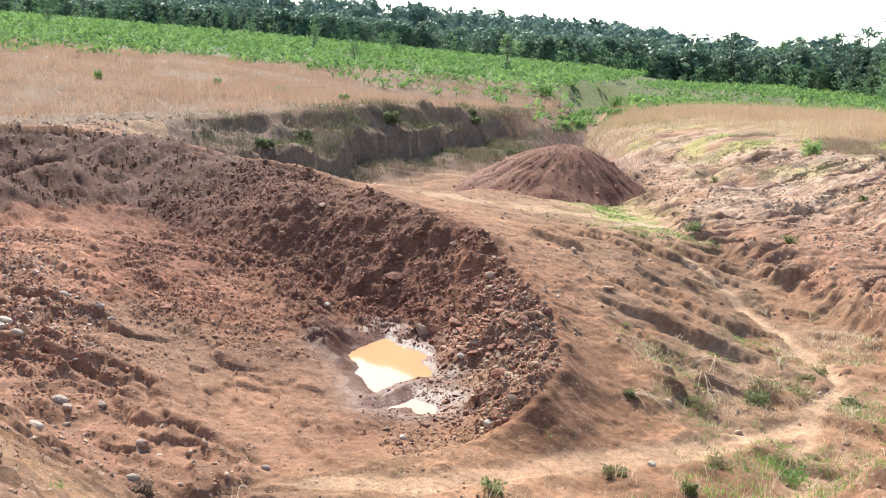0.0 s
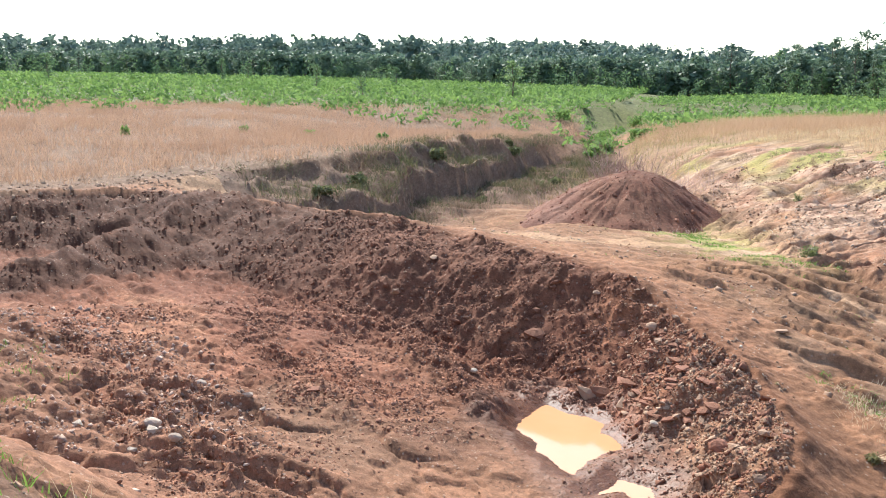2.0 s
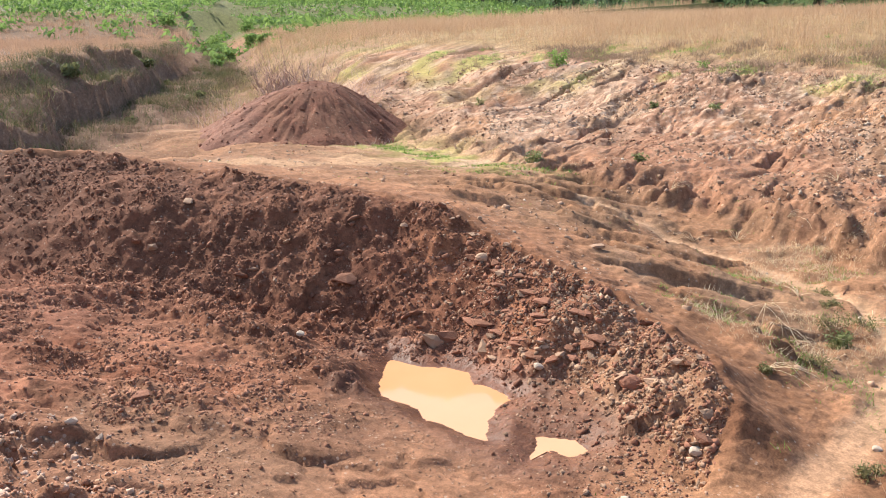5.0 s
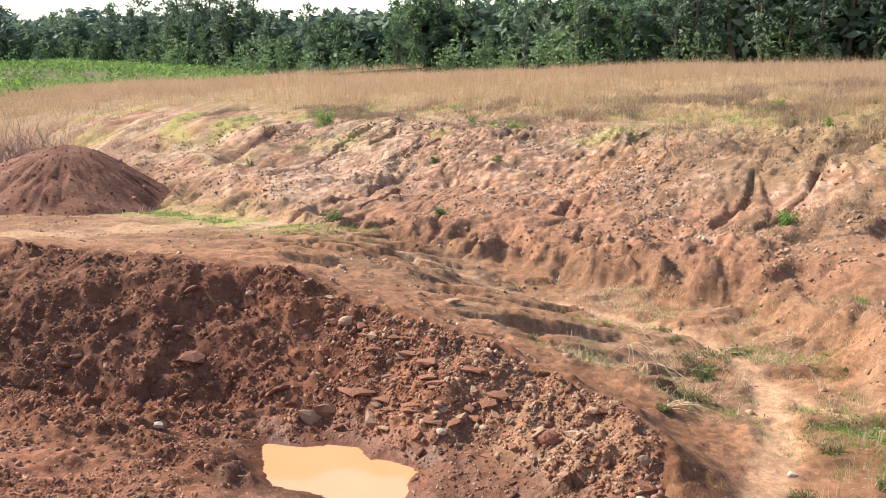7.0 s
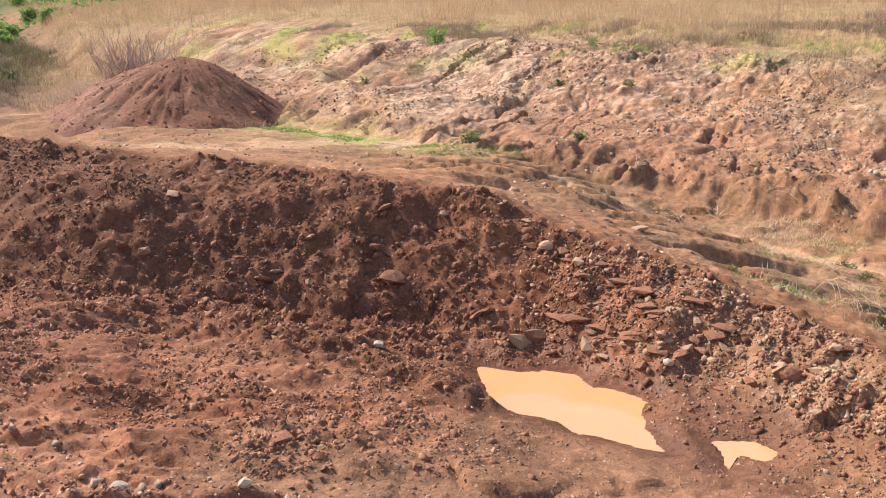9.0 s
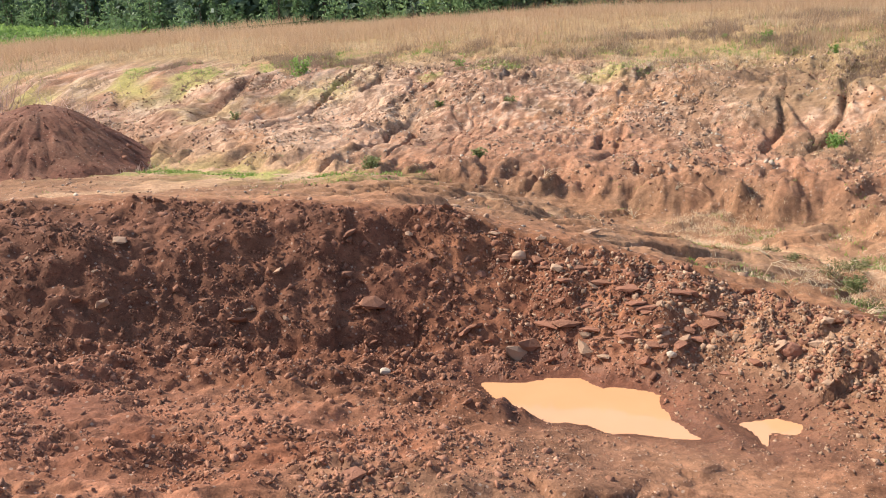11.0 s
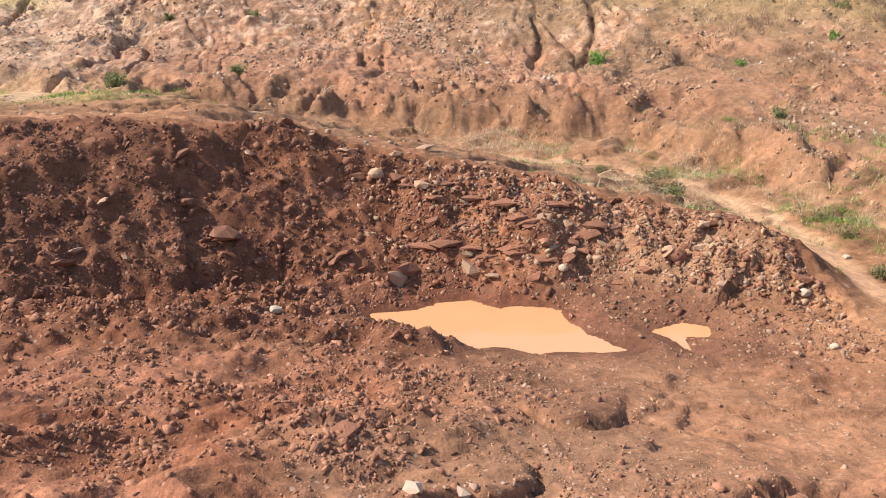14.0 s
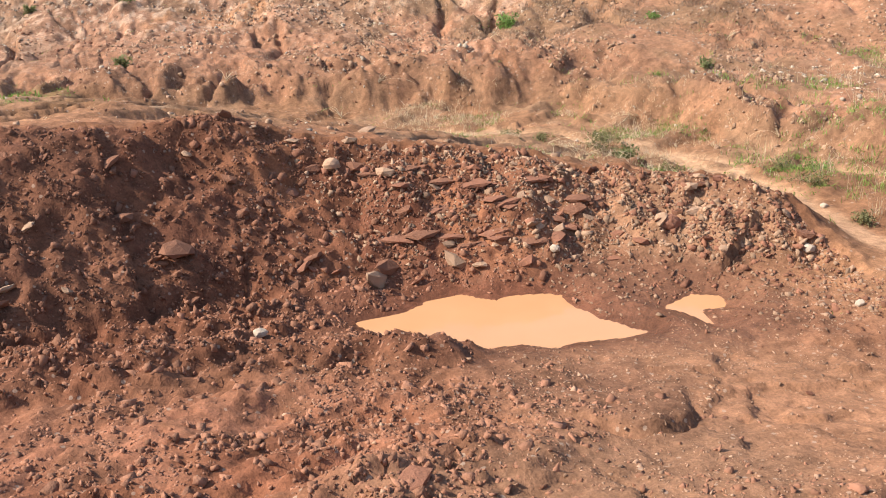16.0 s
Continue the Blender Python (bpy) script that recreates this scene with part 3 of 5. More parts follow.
def colours(X, Y, i):
    n1, n2, n3 = fbm(X, Y, 1.1, 4, 201), fbm(X, Y, 3.5, 3, 211), fbm(X, Y, 0.35, 3, 221)
    col = np.zeros(X.shape + (3,))
    col[:] = (0.30, 0.168, 0.097)                                    # outer trodden earth
    col = mixc(col, (0.21, 0.115, 0.066), smooth(-0.2, 0.35, n1) * 0.8)
    col = mixc(col, (0.47, 0.31, 0.19), smooth(0.1, 0.5, n2) * 0.7)
    # hill side
    hill = np.zeros(X.shape + (3,))
    hill[:] = (0.385, 0.225, 0.150)
    hill = mixc(hill, (0.54, 0.375, 0.265), smooth(-0.1, 0.4, n2))
    hill = mixc(hill, (0.52, 0.40, 0.22), smooth(0.05, 0.35, fbm(X, Y, 2.6, 3, 237)) * smooth(-4, -10, X) * 0.7)
    hill = mixc(hill, (0.22, 0.12, 0.075), smooth(0.15, 0.45, n3) * 0.6)
    hill = mixc(hill, (0.43, 0.225, 0.115), smooth(0.15, 0.5, fbm(X, Y, 1.8, 3, 231)) * 0.7)
    hill = mixc(hill, (0.21, 0.14, 0.095), smooth(0.1, 0.4, n1) * 0.7)
    speck = fbm(X, Y, 0.16, 2, 235)
    hill = mixc(hill, (0.17, 0.10, 0.068), smooth(0.1, 0.4, speck) * 0.55)
    hill = mixc(hill, (0.60, 0.46, 0.35), smooth(-0.15, -0.45, speck) * 0.6)
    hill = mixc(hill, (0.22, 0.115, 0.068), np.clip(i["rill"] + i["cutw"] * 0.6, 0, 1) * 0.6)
    moss = smooth(0.02, 0.35, fbm(X, Y, 2.2, 3, 241)) * smooth(17.5, 20.5, i["u"] - 0.12 * X) 
    hill = mixc(hill, (0.38, 0.36, 0.12), moss * 0.8)
    hill = mixc(hill, (0.29, 0.195, 0.115), smooth(3, 8, X + 0.4 * (i["u"] - 14)) * smooth(-0.4, 0.2, n1) * 0.75)
    hill = mixc(hill, (0.335, 0.175, 0.108), smooth(-10, -4, X) * smooth(16.5, 13.5, i["u"]) * 0.7)
    hill = mixc(hill, (0.235, 0.150, 0.092), smooth(0, 5, X) * smooth(-0.25, 0.2, fbm(X, Y, 1.4, 4, 243)) * 0.75)
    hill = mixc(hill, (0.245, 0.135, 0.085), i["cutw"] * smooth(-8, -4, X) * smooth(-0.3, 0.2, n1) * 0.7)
    thatch = smooth(20.5, 23.5, i["u"] + 0.58 * np.clip(X - 2, 0, 12) + 1.2 * n2)
    hill = mixc(hill, (0.33, 0.24, 0.125), thatch * 0.9)
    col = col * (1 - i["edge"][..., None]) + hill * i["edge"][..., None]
    # green strip at the foot of the hill and along the trail
    strip = np.exp(-((i["e"] + 1.3) / 1.5) ** 2) * smooth(-3, -8, X) * smooth(-30, -14, X)
    col = mixc(col, (0.36, 0.36, 0.12), strip * smooth(-0.2, 0.2, n1) * 0.95)
    col = mixc(col, (0.55, 0.40, 0.26), strip * smooth(0.1, -0.3, n1) * 0.8)
    # back of the bank: smoother red-brown earth
    backw = (1 - i["front"]) * smooth(3.2, 1.2, i["dr"]) * smooth(3.5, 5.5, i["run"]) * (X > -24)
    col = mixc(col, (0.33, 0.180, 0.105), backw * 0.8)
    sand = (1 - i["front"]) * np.exp(-((i["dr"] - 2.4) / 1.0) ** 2) * smooth(7, 9, i["run"]) * smooth(17, 12, i["run"])
    col = mixc(col, (0.40, 0.22, 0.125), sand * 0.7)
    col = mixc(col, (0.49, 0.325, 0.205), i["trail"] * 0.88)
    # pit floor
    floor = np.zeros(X.shape + (3,))
    floor[:] = (0.235, 0.124, 0.074)
    clay = smooth(0.5, -2.5, X + 0.55 * (Y + 2) + 1.2 * n2) * smooth(-7.5, -5.0, Y - 0.15 * X + n1)
    floor = mixc(floor, (0.355, 0.178, 0.112), clay * smooth(-0.6, -2.2, Y) * smooth(-0.35, 0.25, n1))
    floor = mixc(floor, (0.26, 0.118, 0.07), clay * smooth(0.25, -0.3, n1) * 0.9)
    wash = smooth(1.6, 0.3, np.abs(Y + 5.0 + 0.18 * (X + 6))) * smooth(-3.2, -5.5, X) * smooth(-0.3, 0.3, fbm(X * 0.35, Y * 1.6, 0.8, 4, 261))
    floor = mixc(floor, (0.50, 0.275, 0.165), wash * 0.85)
    floor = mixc(floor, (0.16, 0.09, 0.055), smooth(0.2, 0.5, n3) * 0.5)
    floor = mixc(floor, (0.35, 0.21, 0.125), smooth(0.0, 2.5, X) * smooth(-1.2, -2.4, Y) * 0.6)
    floor = mixc(floor, (0.325, 0.19, 0.118), smooth(-2.2, -0.6, X + 0.4 * n2 - 0.3 * (Y + 3)) * smooth(-0.9, -1.8, Y) * 0.85)
    floor = mixc(floor, (0.255, 0.158, 0.102), smooth(-3.6, -2.6, X) * smooth(1.0, 0.0, X) * smooth(-5.4, -4.6, Y) * smooth(-3.0, -3.6, Y) * 0.8)
    floor = mixc(floor, (0.205, 0.118, 0.076), i["shelf"] * (0.6 + 0.4 * smooth(-0.2, 0.2, n1)))
    floor = mixc(floor, (0.24, 0.115, 0.075), smooth(-4.2, -6.5, X) * smooth(-4.4, -3.4, Y) * 0.8)
    floor = mixc(floor, (0.17, 0.08, 0.05), i["spill"] * 0.8)
    damp = smooth(1.1, 0.12, i["dp"] + 0.25 * n1)
    floor = mixc(floor, (0.13, 0.066, 0.042), damp * 0.8)
    bank = np.zeros(X.shape + (3,))
    bank[:] = (0.23, 0.108, 0.064)
    bank = mixc(bank, (0.33, 0.16, 0.09), smooth(-0.1, 0.4, n1))
    bank = mixc(bank, (0.17, 0.076, 0.048), smooth(0.05, 0.4, n3))
    # west run: moist dark earth, with the face's partial shade mixed into the colour
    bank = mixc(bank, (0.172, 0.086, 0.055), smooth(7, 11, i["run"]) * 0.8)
    grey = smooth(5.2, 2.2, i["run"])
    bank = mixc(bank, (0.37, 0.24, 0.152), grey * 0.85)
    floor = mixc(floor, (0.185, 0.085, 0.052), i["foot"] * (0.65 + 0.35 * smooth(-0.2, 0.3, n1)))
    floor = mixc(floor, (0.22, 0.125, 0.08), i["foot"] * smooth(0.6, 1.6, X) * 0.7)
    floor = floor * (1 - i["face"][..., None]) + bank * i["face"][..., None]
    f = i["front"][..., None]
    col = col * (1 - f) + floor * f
    col = mixc(col, (0.21, 0.105, 0.06), np.exp(-(i["dr"] / 0.35) ** 2) * 0.6 * (i["run"] < 30))
    col = mixc(col, (0.40, 0.24, 0.14), i["south"] * 0.7 * (1 - i["trail"]))
    col = mixc(col, (0.30, 0.170, 0.110), i["wash"] * 0.85 * smooth(5.0, 2.5, X))
    col = mixc(col, (0.225, 0.130, 0.085), i["wash"] * 0.85 * smooth(2.5, 5.0, X))
    col = mixc(col, (0.21, 0.125, 0.085), smooth(3.6, 2.2, i["db"]) * smooth(2.0, 5.0, X) * smooth(13, 10, X) * (Y < -3) * 0.8)
    col = mixc(col, (0.31, 0.195, 0.122), (1 - i["front"]) * smooth(0.8, 1.6, i["dr"]) * (1 - i["edge"]) * smooth(1.5, 3.5, Y) * smooth(-4, 0, X) * smooth(9, 7, X) * (1 - i["trail"]) * smooth(-0.25, 0.2, n1) * 0.8)
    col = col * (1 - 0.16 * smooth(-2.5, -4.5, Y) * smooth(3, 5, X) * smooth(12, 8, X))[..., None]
    # far west face darkened again: dark earth plus painted shade
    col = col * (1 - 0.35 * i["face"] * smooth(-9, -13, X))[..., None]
    kkw = smooth(-0.6, 0.6, i["kk"]) * (X < -14)
    col = mixc(col, (0.22, 0.142, 0.092), kkw)
    outside = (X < -22) * smooth(3.0, 6.0, i["dg"]) * (1 - i["heap"]) * (i["kk"] < 0) * (Y > 14)
    col = mixc(col, (0.30, 0.19, 0.11), outside * smooth(24, 30, -X) * 0.9)
    cliff = smooth(-7, -4, i["kk"]) * smooth(0.4, -0.4, i["kk"]) * (X < -20) * (Y > 2)
    col = mixc(col, (0.205, 0.135, 0.098), cliff * 0.9)
    col = mixc(col, (0.14, 0.15, 0.06), smooth(85, 110, i["R"]) * (X < -40))
    col = mixc(col, (0.05, 0.08, 0.025), smooth(230, 300, i["R"]))
    red = np.clip(i["front"] + np.exp(-(i["dr"] / 2.0) ** 2), 0, 1)[..., None]
    col = col * (np.array((0.80, 0.74, 0.675)) * (1 - red) + np.array((0.77, 0.665, 0.595)) * red)
    wetness = np.clip(damp * i["front"] * 1.0, 0, 1)
    wetness = np.maximum(wetness, i["face"] * 0.05)
    return col, wetness


def ground_sheet():
    gx = steps(-1600, -7.0, 4.8, 1600, 0.046, 1.02, 0.10, 8.0, 0.24, 30.0)
    gy = steps(-1600, -6.4, 3.8, 1600, 0.044, 1.02, 0.09, 18.0, 0.30, 12.0, 1.08)
    X, Y = np.meshgrid(gx, gy)
    Z, info = land(X, Y)
    nx, ny = len(gx), len(gy)
    idx = np.arange(nx * ny).reshape(ny, nx)
    quads = np.stack([idx[:-1, :-1], idx[:-1, 1:], idx[1:, 1:], idx[1:, :-1]], -1).reshape(-1, 4)
    me = mesh_from("ground", np.stack([X, Y, Z], -1).reshape(-1, 3), quads.ravel(), np.full(len(quads), 4), SOIL, True)
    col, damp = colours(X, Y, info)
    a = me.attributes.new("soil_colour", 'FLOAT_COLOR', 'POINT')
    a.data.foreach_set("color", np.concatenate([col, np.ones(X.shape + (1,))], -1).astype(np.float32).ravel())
    d = me.attributes.new("damp", 'FLOAT', 'POINT')
    d.data.foreach_set("value", damp.astype(np.float32).ravel())
    ob = new("ground", me)
    return tagged(ob, "bare red-brown clay pit, eroded hillside and sandy trail", "ground", kind="structure")


ground_sheet()


# ---- the muddy pools ----
def muddy_water():
    m, nt, b = shader("muddy_water")
    L = nt.links
    geo = nt.nodes.new("ShaderNodeNewGeometry")
    n = nt.nodes.new("ShaderNodeTexNoise")
    n.inputs["Scale"].default_value = 1.3
    L.new(geo.outputs["Position"], n.inputs["Vector"])
    mix = nt.nodes.new("ShaderNodeMix")
    mix.data_type = 'RGBA'
    mix.inputs[6].default_value, mix.inputs[7].default_value = (0.46, 0.232, 0.108, 1), (0.52, 0.275, 0.140, 1)
    L.new(n.outputs["Fac"], mix.inputs[0])
    L.new(mix.outputs[2], b.inputs["Base Color"])
    b.inputs["Roughness"].default_value = 0.06
    b.inputs["IOR"].default_value = 1.33
    n2 = nt.nodes.new("ShaderNodeTexNoise")
    n2.inputs["Scale"].default_value = 9
    L.new(geo.outputs["Position"], n2.inputs["Vector"])
    bp = nt.nodes.new("ShaderNodeBump")
    bp.inputs["Strength"].default_value, bp.inputs["Distance"].default_value = 0.04, 0.01
    L.new(n2.outputs["Fac"], bp.inputs["Height"])
    L.new(bp.outputs[0], b.inputs["Normal"])
    return m


WATER = muddy_water()


def pool(pts, grow, label):
    """A slab of still water whose shore is where it meets the bed."""
    cx = sum(p[0] for p in pts[:-1]) / (len(pts) - 1)
    cy = sum(p[1] for p in pts[:-1]) / (len(pts) - 1)
    bm = bmesh.new()
    ring = []
    for x, y, _ in pts[:-1]:
        d = math.hypot(x - cx, y - cy)
        ring.append(bm.verts.new((cx + (x - cx) * (1 + grow / d), cy + (y - cy) * (1 + grow / d), 0.012)))
    top = bm.faces.new(ring)
    if top.normal.z < 0:
        top.normal_flip()
    r = bmesh.ops.extrude_face_region(bm, geom=[top])
    bmesh.ops.translate(bm, verts=[v for v in r["geom"] if isinstance(v, bmesh.types.BMVert)], vec=(0, 0, -0.14))
    bmesh.ops.recalc_face_normals(bm, faces=bm.faces)
    me = bpy.data.meshes.new("puddle")
    bm.to_mesh(me)
    me.materials.append(WATER)
    return tagged(new("puddle", me), label, "puddle", group="puddles")


pool(POOL, 0.12, "wide shallow puddle of opaque orange muddy water")
pool(POOLET, 0.08, "small puddle of orange muddy water beside bank")


# ---- vegetation kit ----
rng = np.random.default_rng(5)


def blades(co, h, width, lean, per, spread, material_name, segs=2, seed=1):
    """Vertices and faces of tufts of tapered blades at the places co (n,3), with heights h."""
    g = np.random.default_rng(seed)
    n = len(co) * per
    base = np.repeat(co, per, 0) + np.concatenate([g.normal(0, spread, (n, 2)), np.full((n, 1), -0.02)], 1)
    hh = np.repeat(h, per) * g.uniform(0.55, 1.15, n)
    a = g.uniform(0, 2 * math.pi, n)
    side = np.stack([np.cos(a), np.sin(a), np.zeros(n)], 1)
    b = g.uniform(0, 2 * math.pi, n)
    ln = np.abs(g.normal(0, lean, n))
    out = np.stack([np.cos(b) * ln, np.sin(b) * ln, np.ones(n)], 1)
    w = width * g.uniform(0.6, 1.4, n)[:, None]
    levels = []
    for k in range(segs):
        t = k / segs
        c = base + out * (hh * t)[:, None] + np.stack([np.cos(b), np.sin(b), np.zeros(n)], 1) * (ln * hh * 0.5 * t * t)[:, None]
        levels += [c - side * w * (1 - 0.6 * t), c + side * w * (1 - 0.6 * t)]
    tip = base + out * (hh * 0.98)[:, None] + np.stack([np.cos(b), np.sin(b), np.zeros(n)], 1) * (ln * hh * 0.5)[:, None]
    V = np.stack(levels + [tip], 1)
    m = 2 * segs + 1
    off = (np.arange(n) * m)[:, None]
    flat, sizes = [], []
    cols = []
    for k in range(segs - 1):
        cols.append(np.array([2 * k, 2 * k + 1, 2 * k + 3, 2 * k + 2]))
    faces = np.concatenate([off + c for c in cols] + [off + np.array([2 * segs - 2, 2 * segs - 1, 2 * segs])], 1)
    per_sizes = np.array([4] * (segs - 1) + [3])
    return V.reshape(-1, 3), faces.ravel(), np.tile(per_sizes, n)


def stuff(name, data, material, label, category):
    co, f, s = data
    ob = new(name, mesh_from(name, co, f, s, material))
    return tagged(ob, label, category, kind="stuff")


def scatter(n, x0, x1, y0, y1, keep, seed):
    g = np.random.default_rng(seed)
    X, Y = g.uniform(x0, x1, n), g.uniform(y0, y1, n)
    Z, i = land(X, Y)
    k = g.uniform(0, 1, n) < keep(X, Y, i)
    return np.stack([X, Y, Z], 1)[k], {q: v[k] for q, v in i.items()}


def g_h(co, h):
    return h * (0.75 + 0.5 * smooth(-0.5, 0.5, fbm(co[:, 0], co[:, 1], 2.5, 3, 309)))


# dry broomsedge on the hill top, thick behind its edge
def hill_grass(X, Y, i):
    line = i["u"] + 0.58 * np.clip(X - 2, 0, 12) + 1.2 * fbm(X, Y, 3.5, 3, 211)
    return smooth(20.8, 25, line) * (0.35 + 0.65 * smooth(-0.4, 0.2, fbm(X, Y, 5, 2, 301))) * (1 - smooth(-2, 0, i["kk"]) * (X < -14)) * smooth(2, 5, i["dg"] + 30 * (X > -14))


co, i = scatter(36000, -60, 45, 10, 62, hill_grass, 11)
stuff("dry_grass", blades(co, g_h(co, 0.75), 0.008, 0.38, 7, 0.18, "", 1, 12), DRY_GRASS, "tall tan broomsedge grass on the hilltop", "grass")
co, i = scatter(9000, -150, 70, 60, 130, lambda X, Y, i: 0.9 * (np.hypot(X, Y) < 150) * (X > -60), 13)
stuff("dry_grass", blades(co, np.full(len(co), 1.1), 0.03, 0.25, 6, 0.35, "", 1, 14), DRY_GRASS, "far tan broomsedge grass before the woods", "grass")
co, i = scatter(46000, -105, -22, -40, 60, lambda X, Y, i: np.where(Y > 5, smooth(-0.2, 0.8, i["kk"]), smooth(0.3, 5, i["kk"])) * smooth(112, 85, i["R"]) * (0.3 + 0.7 * smooth(-0.3, 0.2, fbm(X, Y, 6, 2, 303))) * np.where(Y > 5, 1.0, 0.25 + 0.75 * smooth(1, 6, i["kk"])), 15)
stuff("dry_grass", blades(co, g_h(co, 0.55), 0.014, 0.45, 6, 0.24, "", 1, 16), PLATEAU_GRASS, "reddish dry grass on the plateau past the gully", "grass")


def leaf_cloud(n, centre, radius, squash, leaf, g, hollow=0.35):
    """n leaf sprays as bent quads round a centre."""
    d = g.normal(0, 1, (n, 3))
    d /= np.linalg.norm(d, axis=1)[:, None]
    r = radius * g.uniform(hollow, 1, n) ** 0.6
    p = np.array(centre) + d * r[:, None] * np.array([1, 1, squash])
    a = g.normal(0, 1, (n, 3))
    a /= np.linalg.norm(a, axis=1)[:, None]
    b = np.cross(a, d + 0.3 * g.normal(0, 1, (n, 3)))
    b /= np.linalg.norm(b, axis=1)[:, None] + 1e-9
    s = leaf * g.uniform(0.6, 1.4, (n, 1))
    V = np.stack([p - a * s, p + b * s * 0.45, p + a * s, p - b * s * 0.45], 1)
    return V


def quads_of(V):
    n = len(V)
    return V.reshape(-1, 3), np.arange(n * 4), np.full(n, 4)


# low green shrubs over the far field
def field(X, Y, i):
    gx = smooth(-34, -42, X) * smooth(66, 80, i["R"]) * np.maximum(np.where(i["kk"] > 0, smooth(36, 50, i["kk"]), smooth(4, 9, i["dg"])), smooth(0, 8, (Y - X - 104) / 1.414) * smooth(3, 7, i["dg"]))
    gx = np.maximum(gx, smooth(-44, -50, X) * smooth(60, 70, i["R"]) * (i["kk"] < 1) * smooth(6, 14, Y - 0.65 * -X + 12))
    gx = np.maximum(gx, smooth(80, 92, i["R"]) * smooth(-58, -64, X) * smooth(14, 9, i["dg"]))
    return gx * smooth(-26, -33, i["az"]) * (i["R"] < 330)


co, i = scatter(17000, -330, -30, -60, 260, field, 21)
g = np.random.default_rng(22)
size = g.uniform(0.5, 1.15, len(co)) * (1 + i["R"] / 420)
clumps = [leaf_cloud(14, (0, 0, 0.5), 0.85, 0.6, 0.25, g) for _ in range(24)]
V = np.concatenate([clumps[k % 24] * s + c for k, (c, s) in enumerate(zip(co, size))])
stuff("field_shrubs", quads_of(V), FERN, "bright green low shrubs covering the far field", "shrubs")


# ---- trees ----
def tube(points, radii, sides=7):
    vs, fs = [], []
    for k, (p, r) in enumerate(zip(points, radii)):
        for s in range(sides):
            a = 2 * math.pi * s / sides
            vs.append((p[0] + r * math.cos(a), p[1] + r * math.sin(a), p[2]))
    for k in range(len(points) - 1):
        for s in range(sides):
            fs.append((k * sides + s, k * sides + (s + 1) % sides, (k + 1) * sides + (s + 1) % sides, (k + 1) * sides + s))
    return vs, fs


def tree_meshes(kind, seed):
    g = np.random.default_rng(seed)
    H = 1.0
    bend = g.normal(0, 0.012, (8, 2)).cumsum(0)
    pts = [(bend[k][0], bend[k][1], H * 0.97 * k / 7 - 0.02) for k in range(8)]
    vs, fs = tube(pts, [0.020 * (1 - 0.85 * k / 7) for k in range(8)])
    V = []
    limbs = 15 if kind == "pine" else 18
    first = {"pine": 0.22, "broad": 0.05, "bush": 0.05}[kind]
    for k in range(limbs):
        t = first + (0.97 - first) * (k + g.uniform(0, 0.6)) / limbs
        a = g.uniform(0, 2 * math.pi)
        if kind == "pine":
            reach = 0.17 * math.sin(math.pi * min(1, 0.25 + 0.75 * (1 - (t - first) / (1 - first)))) * g.uniform(0.6, 1.3)
        else:
            reach = 0.20 * math.sin(math.pi * (0.12 + 0.8 * (t - first) / (1 - first))) * g.uniform(0.6, 1.35)
        b = np.array(pts[min(7, int(t * 7))])
        base = np.array([b[0], b[1], t * 0.97])
        tip = base + np.array([math.cos(a) * reach, math.sin(a) * reach, reach * (0.35 if kind == "pine" else 0.6)])
        v2, f2 = tube([tuple(base), tuple((base + tip) / 2), tuple(tip)], [0.007, 0.005, 0.002], 4)
        fs += [tuple(q + len(vs) for q in f) for f in f2]
        vs += v2
        for q in (0.55, 1.0):
            c = base + (tip - base) * q + g.normal(0, 0.012, 3)
            V.append(leaf_cloud(26, c, 0.080 * g.uniform(0.7, 1.35), 0.6 if kind == "pine" else 0.85, 0.023, g, 0.15))
    V.append(leaf_cloud(40, (pts[7][0], pts[7][1], 0.95), 0.05, 1.2, 0.022, g, 0.2))
    trunk = bpy.data.meshes.new("trunk")
    trunk.from_pydata(vs, [], fs)
    trunk.materials.append(BARK)
    co, f, s = quads_of(np.concatenate(V))
    crown = mesh_from("crown", co, f, s, PINE if kind == "pine" else BROAD)
    return trunk, crown


KINDS = [("pine", tree_meshes("pine", 40 + k)) for k in range(4)] + [("broad", tree_meshes("broad", 60 + k)) for k in range(4)]


def tree(kind, meshes, x, y, h, wide, label, group, turn=0.0):
    name = {"pine": "pine_tree", "broad": "leafy_tree"}[kind]
    root = new(name)
    root.matrix_world = Matrix.LocRotScale((x, y, height(x, y) - 0.1), Euler((0, 0, turn)), (h * wide, h * wide, h))
    tagged(root, label, "tree", group=group)
    for part_name, me in zip(("trunk", "crown"), meshes):
        ob = new(part_name, me)
        ob.parent = root
    return root


WOODS = [(66, 104, 0), (22, 116, 0), (-22, 128, 0), (-62, 146, 0), (-98, 172, 0), (-132, 190, 0), (-165, 186, 0), (-210, 175, 0), (-265, 150, 0), (-300, 95, 0), (-310, 30, 0),
         (-300, -40, 0)]


